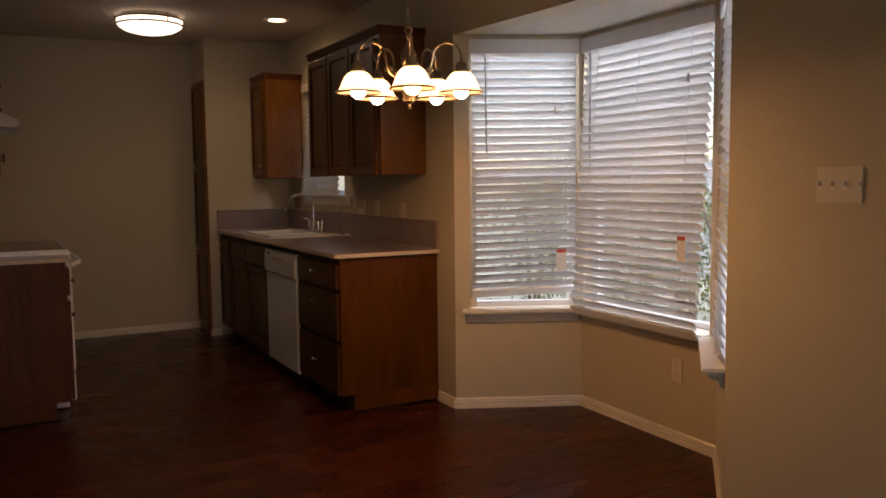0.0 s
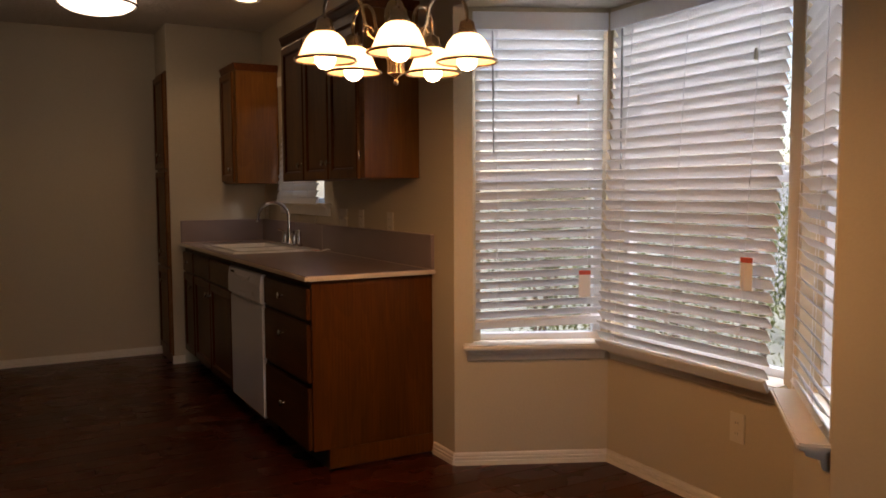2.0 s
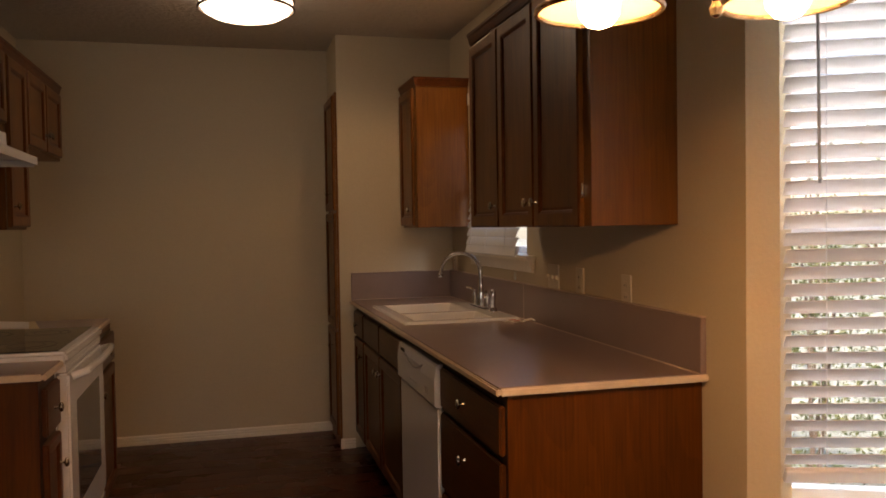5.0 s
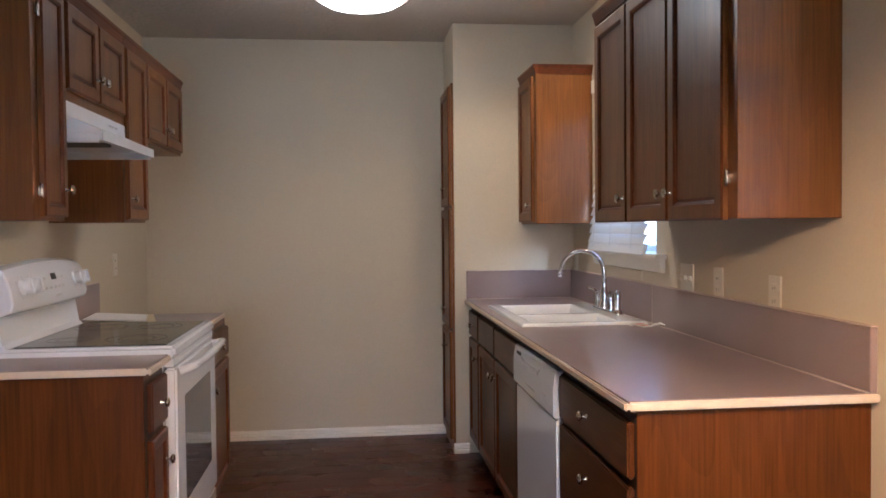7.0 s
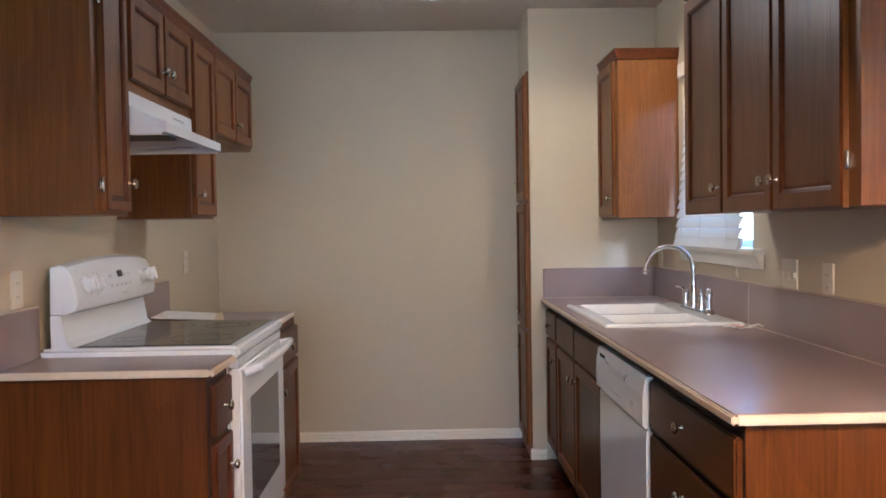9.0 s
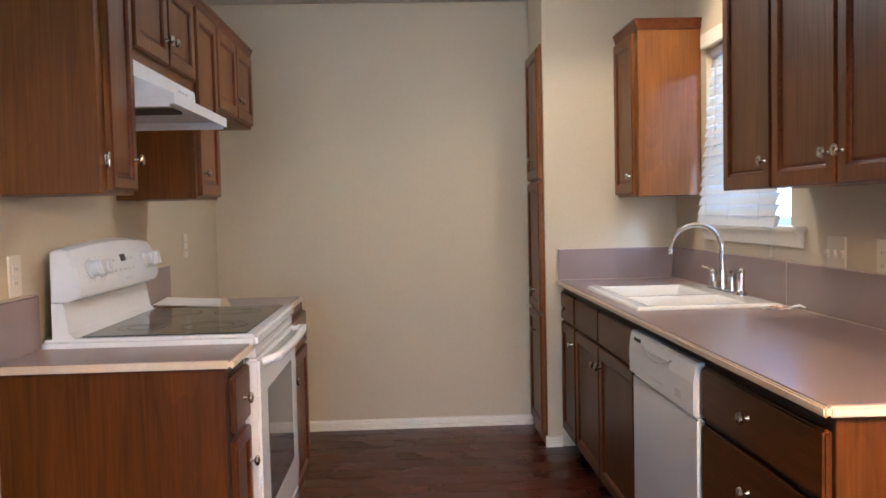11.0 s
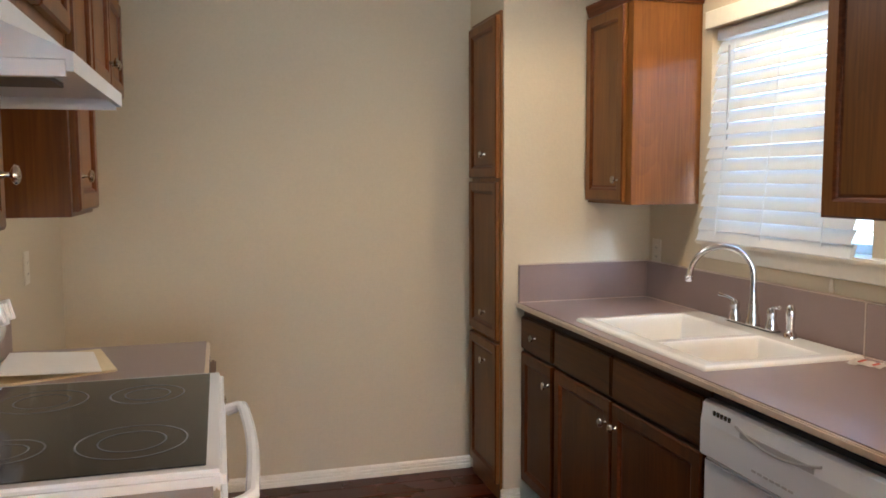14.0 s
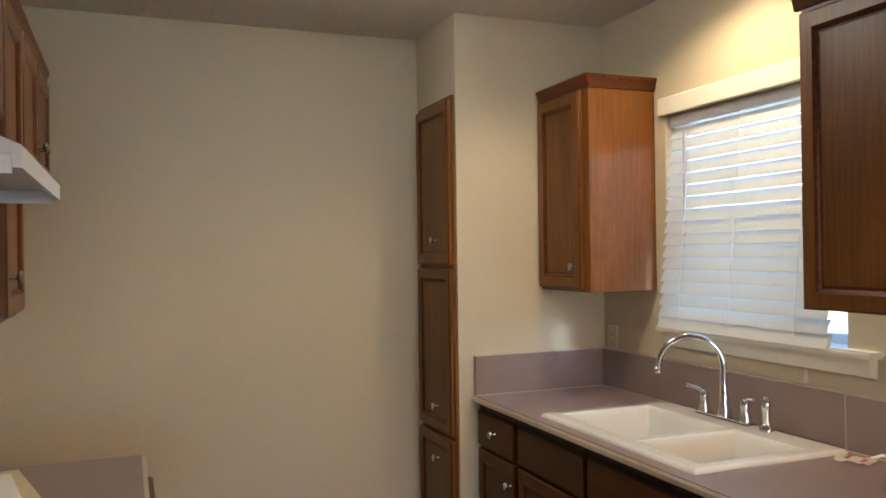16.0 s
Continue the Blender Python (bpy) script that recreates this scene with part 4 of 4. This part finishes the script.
# ---- lights ----
def dome():
    c = root("ceiling_light", Matrix.Translation((0.955, 5.98, ZC)), "round flush ceiling light with a frosted bowl and bronze ring", "ceiling light")
    part("pan", lathe([(0.19, 0), (0.205, -0.02), (0.205, -0.035), (0.19, -0.04)], 40), NICKEL, c, smooth=True)
    b = part("bowl", lathe([(0.222, -0.035), (0.223, -0.060), (0.205, -0.086), (0.165, -0.108), (0.105, -0.124), (0.04, -0.131), (0.002, -0.132)], 40), DOME_MAT, c, "glowing frosted glass bowl", smooth=True)
    b.visible_shadow = False
    for z in (-0.034, -0.072):
        bm = bmesh.new()
        tube([(0.228 * math.cos(2 * math.pi * k / 48), 0.228 * math.sin(2 * math.pi * k / 48), z) for k in range(49)], 0.0065, 6, bm)
        part("ring", bm, BRONZE, c, "bronze trim ring", smooth=True)
    for k in range(3):
        a = 2 * math.pi * k / 3 + 0.9
        part("ring_clip", tube([(0.228 * math.cos(a), 0.228 * math.sin(a), -0.012), (0.230 * math.cos(a), 0.230 * math.sin(a), -0.080)], 0.004, 6), BRONZE, c)
    bulb_lamp("ceiling_lamp", 0.955, 5.98, ZC - 0.19, DOME, (1.0, 0.73, 0.46), 0.12)


dome()


def can_light():
    c = root("recessed_light", Matrix.Translation((1.80, 5.74, ZC)), "recessed can light with a white trim ring over the sink", "recessed light")
    part("trim_ring", lathe([(0.065, -0.001), (0.092, -0.001), (0.094, -0.006), (0.088, -0.010), (0.070, -0.006), (0.065, -0.004)], 32), WHITE, c, smooth=True)
    b = part("bulb", lathe([(0.062, -0.002), (0.060, -0.006), (0.04, -0.009), (0.002, -0.010)], 24), CAN_MAT, c, "glowing reflector bulb", smooth=True)
    b.visible_shadow = False
    o = new("can_lamp", bpy.data.lights.new("can_lamp", "SPOT"))
    o.matrix_world = look((1.80, 5.74, ZC - 0.015), (1.84, 5.74, 0))
    o.data.energy, o.data.color, o.data.spot_size, o.data.spot_blend, o.data.shadow_soft_size = CAN, (1, 0.68, 0.36), radians(150), 0.45, 0.03


can_light()


def chandelier():
    X, Y = 1.386, 2.725
    c = root("chandelier", Matrix.Translation((X, Y, 0.009)), "lit five-arm brass chandelier with frosted bell shades on a chain", "chandelier")
    prof = [(0.002, 1.572), (0.006, 1.575), (0.008, 1.583), (0.004, 1.590), (0.008, 1.596), (0.024, 1.604), (0.020, 1.625), (0.024, 1.650), (0.030, 1.672), (0.034, 1.676), (0.020, 1.684), (0.015, 1.72),
            (0.030, 1.745), (0.032, 1.775), (0.022, 1.800), (0.010, 1.815), (0.008, 1.84), (0.012, 1.85), (0.004, 1.86)]
    part("column", lathe(prof, 20), BRASS, c, "turned brass column with finial", smooth=True)
    for k in range(12):
        a = 2 * math.pi * k / 12
        part("flute", tube([(q * math.cos(a), q * math.sin(a), z) for q, z in ((0.023, 1.606), (0.021, 1.625), (0.025, 1.650), (0.031, 1.672))], 0.0035, 5), BRASS, c, smooth=True)
    part("loop", tube([(0.014 * math.cos(2 * math.pi * k / 14), 0, 1.872 + 0.016 * math.sin(2 * math.pi * k / 14)) for k in range(15)], 0.003, 6), BRASS, c)
    me, z, n = None, 1.905, 0
    link = [(0.008 * math.cos(2 * math.pi * k / 12), 0, 0.016 * math.sin(2 * math.pi * k / 12)) for k in range(13)]
    while z < ZC - 0.045:
        if me is None:
            o = part("chain_link", tube(link, 0.0022, 5), BRASS, c)
            me = o.data
        else:
            o = new("chain_link", me)
            o.parent = c
        o.matrix_basis = Matrix.Translation((0, 0, z)) @ Matrix.Rotation(radians(90 * (n % 2)), 4, "Z")
        z, n = z + 0.0245, n + 1
    part("canopy", lathe([(0.004, ZC - 0.038), (0.02, ZC - 0.034), (0.05, ZC - 0.020), (0.062, ZC - 0.010), (0.062, ZC - 0.009)], 24), BRASS, c, smooth=True)
    R = 0.205
    for i in range(5):
        a = radians(-113 + 72 * i)
        ca, sa = math.cos(a), math.sin(a)
        at = lambda r, z: (r * ca, r * sa, z)
        pts = [at(0.028, 1.700), at(0.055, 1.690), at(0.078, 1.705), at(0.090, 1.740)]
        for k in range(9):
            t = math.pi * (1 - k / 8)
            pts.append(at(0.150 + 0.055 * math.cos(t) + 0.0, 1.765 + 0.055 * math.sin(t)))
        pts.append(at(R, 1.735))
        arm = part("arm", tube(pts, 0.005, 7), BRASS, c, "curved brass arm", smooth=True)
        cur = [at(0.078 + 0.018 * (1 - k / 14) * math.cos(4.2 * math.pi * k / 14 / 1.4), 1.715 + 0.018 * (1 - k / 14) * math.sin(4.2 * math.pi * k / 14 / 1.4)) for k in range(13)]
        part("scroll", tube(cur, 0.0035, 6), BRASS, arm, smooth=True)
        part("socket_cup", lathe([(0.010, 1.745), (0.020, 1.738), (0.024, 1.718), (0.028, 1.714), (0.028, 1.706), (0.020, 1.704)], 18, (R * ca, R * sa, 0)), BRASS, arm, "ribbed brass cup", smooth=True)
        sh = bmesh.new()
        n_, outline = 28, [(0.024, 1.706), (0.038, 1.701), (0.051, 1.687), (0.061, 1.667), (0.070, 1.645), (0.078, 1.633), (0.083, 1.630)]
        rings = []
        for r, z in outline:
            rings.append([sh.verts.new((R * ca + r * math.cos(2 * math.pi * k / n_), R * sa + r * math.sin(2 * math.pi * k / n_), z)) for k in range(n_)])
        for p, q in zip(rings, rings[1:]):
            for k in range(n_):
                j = (k + 1) % n_
                sh.faces.new((p[k], p[j], q[j], q[k]))
        s = part("shade", sh, SHADE, arm, "frosted white glass bell shade", smooth=True)
        part("shade_rim", tube([(R * ca + 0.0835 * math.cos(2 * math.pi * k / 32), R * sa + 0.0835 * math.sin(2 * math.pi * k / 32), 1.630) for k in range(33)], 0.0042, 6), BRASS, s, "dark amber rim band", smooth=True)
        b = part("bulb", lathe([(0.012, 1.70), (0.015, 1.680), (0.025, 1.660), (0.0285, 1.643), (0.027, 1.623), (0.017, 1.610), (0.002, 1.605)], 18, (R * ca, R * sa, 0)), BULB_MAT, arm, "glowing frosted bulb", smooth=True)
        b.visible_shadow = False
        bulb_lamp("chandelier_lamp", X + R * ca, Y + R * sa, 1.649, BULB, WARM, 0.03)


chandelier()


# ---- switches and outlets ----
def plate(m, w, h, label, kind):
    p = root("wall_switch" if kind == "switch" else "wall_outlet", m, label, "switch" if kind == "switch" else "outlet")
    part("plate", box(-w / 2, w / 2, 0.0005, 0.006, -h / 2, h / 2, 0.002, segments=2), PLATE, p)
    if kind == "switch":
        n = round(w / 0.046)
        for k in range(n):
            x = (k - (n - 1) / 2) * 0.046
            part("toggle", box(x - 0.005, x + 0.005, 0.006, 0.017, -0.004, 0.012, 0.002), PLATE, p)
            part("toggle_slot", box(x - 0.007, x + 0.007, 0.0055, 0.0066, -0.014, 0.014), TRIM, p)
            for z in (-0.03, 0.03):
                part("screw", lathe([(0.003, 0.0), (0.003, 0.001)], 8, (x, 0.0062, z), axis="y"), PLATE, p)
    else:
        for z in (-0.02, 0.02):
            s = part("socket", box(-0.017, 0.017, 0.006, 0.0075, z - 0.014, z + 0.014, 0.001), PLATE, p)
            for x in (-0.006, 0.006):
                part("slot", box(x - 0.001, x + 0.001, 0.0070, 0.0078, z - 0.005, z + 0.004), DARK, s)


EAST = Matrix.Rotation(radians(90), 4, "Z")
plate(Matrix.Translation((XR, 1.552, 1.279)) @ EAST, 0.162, 0.115, "ivory triple toggle switch plate on the beige wall", "switch")
plate(Matrix.Translation((XW, 4.456, 1.115)) @ EAST, 0.072, 0.115, "ivory outlet over the counter", "outlet")
plate(Matrix.Translation((XW, 4.838, 1.121)) @ EAST, 0.072, 0.115, "ivory outlet over the counter", "outlet")
plate(Matrix.Translation((XW, 5.106, 1.123)) @ EAST, 0.116, 0.115, "ivory double switch plate over the counter", "switch")
plate(Matrix.Translation((XW, 6.65, 1.12)) @ EAST, 0.072, 0.115, "ivory outlet beside the sink window", "outlet")
plate(Matrix.Translation((XL, 4.80, 1.14)) @ Matrix.Rotation(radians(-90), 4, "Z"), 0.072, 0.115, "ivory outlet over the short counter", "outlet")
plate(Matrix.Translation((XL, 6.52, 1.15)) @ Matrix.Rotation(radians(-90), 4, "Z"), 0.072, 0.115, "ivory outlet in the refrigerator space", "outlet")
a, b, length, turn = LEGS[1][:4]
plate(Matrix.Translation((a[0], a[1], 0)) @ Matrix.Rotation(turn, 4, "Z") @ Matrix.Translation((0.25, 0, 0.38)), 0.072, 0.115, "ivory outlet below the wide window", "outlet")


# ---- outdoors ----
def hedge(name, x, y0, y1, ztop, n, seed, label, deep=0.5):
    """A leafy shrub row: uneven stems and many small folded leaves."""
    rng = random.Random(seed)
    h = root(name, Matrix.Translation((x, (y0 + y1) / 2, -0.25)), label, "shrub")
    stems = bmesh.new()
    for k in range(9):
        y = (y0 - y1) / 2 + (y1 - y0) * (k + 0.5) / 9
        for q in range(3):
            tube([(rng.uniform(-0.05, 0.05), y, 0), (rng.uniform(-0.15, 0.15), y + rng.uniform(-0.15, 0.15), 0.6 * ztop), (rng.uniform(-0.3, 0.3), y + rng.uniform(-0.35, 0.35), ztop)], [0.018, 0.011, 0.004], 5, stems)
    part("stems", stems, BARK, h)
    verts, faces = [], []
    for k in range(n):
        y = rng.uniform(y0 - y1, y1 - y0) / 2
        top = ztop * (0.86 + 0.16 * noise.noise(Vector((y * 1.6, seed, 0))))
        p = Vector((rng.gauss(0, deep * 0.4), y, top * rng.random() ** 0.75))
        if noise.noise(p * 2.6 + Vector((seed, 0, 0))) < -0.12:
            continue
        r = Euler((rng.uniform(0, 6.3), rng.uniform(0, 6.3), rng.uniform(0, 6.3))).to_matrix()
        s = rng.uniform(0.011, 0.027)
        i = len(verts)
        verts += [p + r @ Vector(q) * s for q in ((-1, 0, 0), (0, -0.42, 0.12), (1, 0, 0), (0, 0.42, 0.12))]
        faces.append((i, i + 1, i + 2, i + 3))
    me = bpy.data.meshes.new("foliage")
    me.from_pydata([tuple(v) for v in verts], [], faces)
    me.materials.append(LEAF)
    o = new("foliage", me)
    o.parent = h
    tagged(o, "dense small green leaves", "", "", "stuff")


hedge("shrub", 4.3, -0.5, 6.5, 1.75, 34000, 5, "sunlit leafy shrubs outside the bay window")
hedge("shrub", 6.6, -2.0, 9.5, 3.0, 30000, 9, "taller leafy shrubs farther from the house", deep=1.2)
fence = root("fence", Matrix.Translation((9.5, 3.5, -0.25)), "weathered board fence beyond the garden", "fence")
fme = None
for k in range(80):
    if fme is None:
        o = part("fence_board", box(-0.01, 0.01, -0.07, 0.07, 0.02, 1.85, 0.004), FENCE, fence)
        fme = o.data
    else:
        o = new("fence_board", fme)
        o.parent = fence
    o.matrix_basis = Matrix.Translation((0, -6 + 0.15 * k, 0.01 * math.sin(k * 2.3)))
for z in (0.4, 1.5):
    part("fence_rail", box(0.011, 0.05, -6.1, 6.1, z, z + 0.09), FENCE, fence)

# ---- floor planks, last ----
rng = random.Random(11)
floor_ob = bpy.data.objects["floor"]
PLANK, RUN = 0.125, 1.21
shared = {}


def right_limit(y):
    if y < 2.0:
        return XR
    if y < 2.475:
        return XR + (y - 2.0) / 0.475 * 0.47
    if y < 3.465:
        return 2.80
    if y < 3.79:
        return 2.81 - (y - 3.465) / 0.295 * 0.63
    return XW


def plank(x0, x1, y0):
    key = round(x1 - x0, 3)
    if key not in shared:
        bm = bmesh.new()
        w, h = x1 - x0 - 0.0012, PLANK - 0.0012
        lo = [bm.verts.new(p) for p in ((0.0012, 0.0012, -0.0055), (w, 0.0012, -0.0055), (w, h, -0.0055), (0.0012, h, -0.0055))]
        mid = [bm.verts.new(p) for p in ((0.0012, 0.0012, -0.0009), (w, 0.0012, -0.0009), (w, h, -0.0009), (0.0012, h, -0.0009))]
        hi = [bm.verts.new(p) for p in ((0.0025, 0.0025, 0), (w - 0.0013, 0.0025, 0), (w - 0.0013, h - 0.0013, 0), (0.0025, h - 0.0013, 0))]
        for p, q in ((lo, mid), (mid, hi)):
            for k in range(4):
                j = (k + 1) % 4
                bm.faces.new((p[k], p[j], q[j], q[k]))
        bm.faces.new(hi)
        me = bpy.data.meshes.new("plank")
        bm.to_mesh(me)
        bm.free()
        me.materials.append(FLOOR)
        shared[key] = me
    o = new("plank", shared[key])
    o.location, o.parent = (x0, y0, FZ), floor_ob


y = 0.2
while y < YE - 0.01:
    end = max(right_limit(y), right_limit(y + PLANK)) if 2.0 < y < 3.8 else right_limit(y)
    end = min(end, 2.9)
    x = -1.1 - rng.uniform(0, RUN)
    x = round(x, 1)
    while x < end:
        plank(x, min(x + RUN, round(end, 2) + 0.02), y)
        x += RUN
    y += PLANK
rest = bmesh.new()
for x0, x1, y0, y1 in ((ROOM_W, XR, ROOM_S, 0.199), (ROOM_W, -2.4, 0.2, 4.6)):
    yy = y0
    while yy < y1 - 0.01:
        box(x0, x1, yy + 0.001, min(yy + PLANK, y1) - 0.0005, FZ - 0.0055, FZ, bm=rest)
        yy += PLANK
part("plank_rows", rest, FLOOR, floor_ob)["kind"] = "stuff"
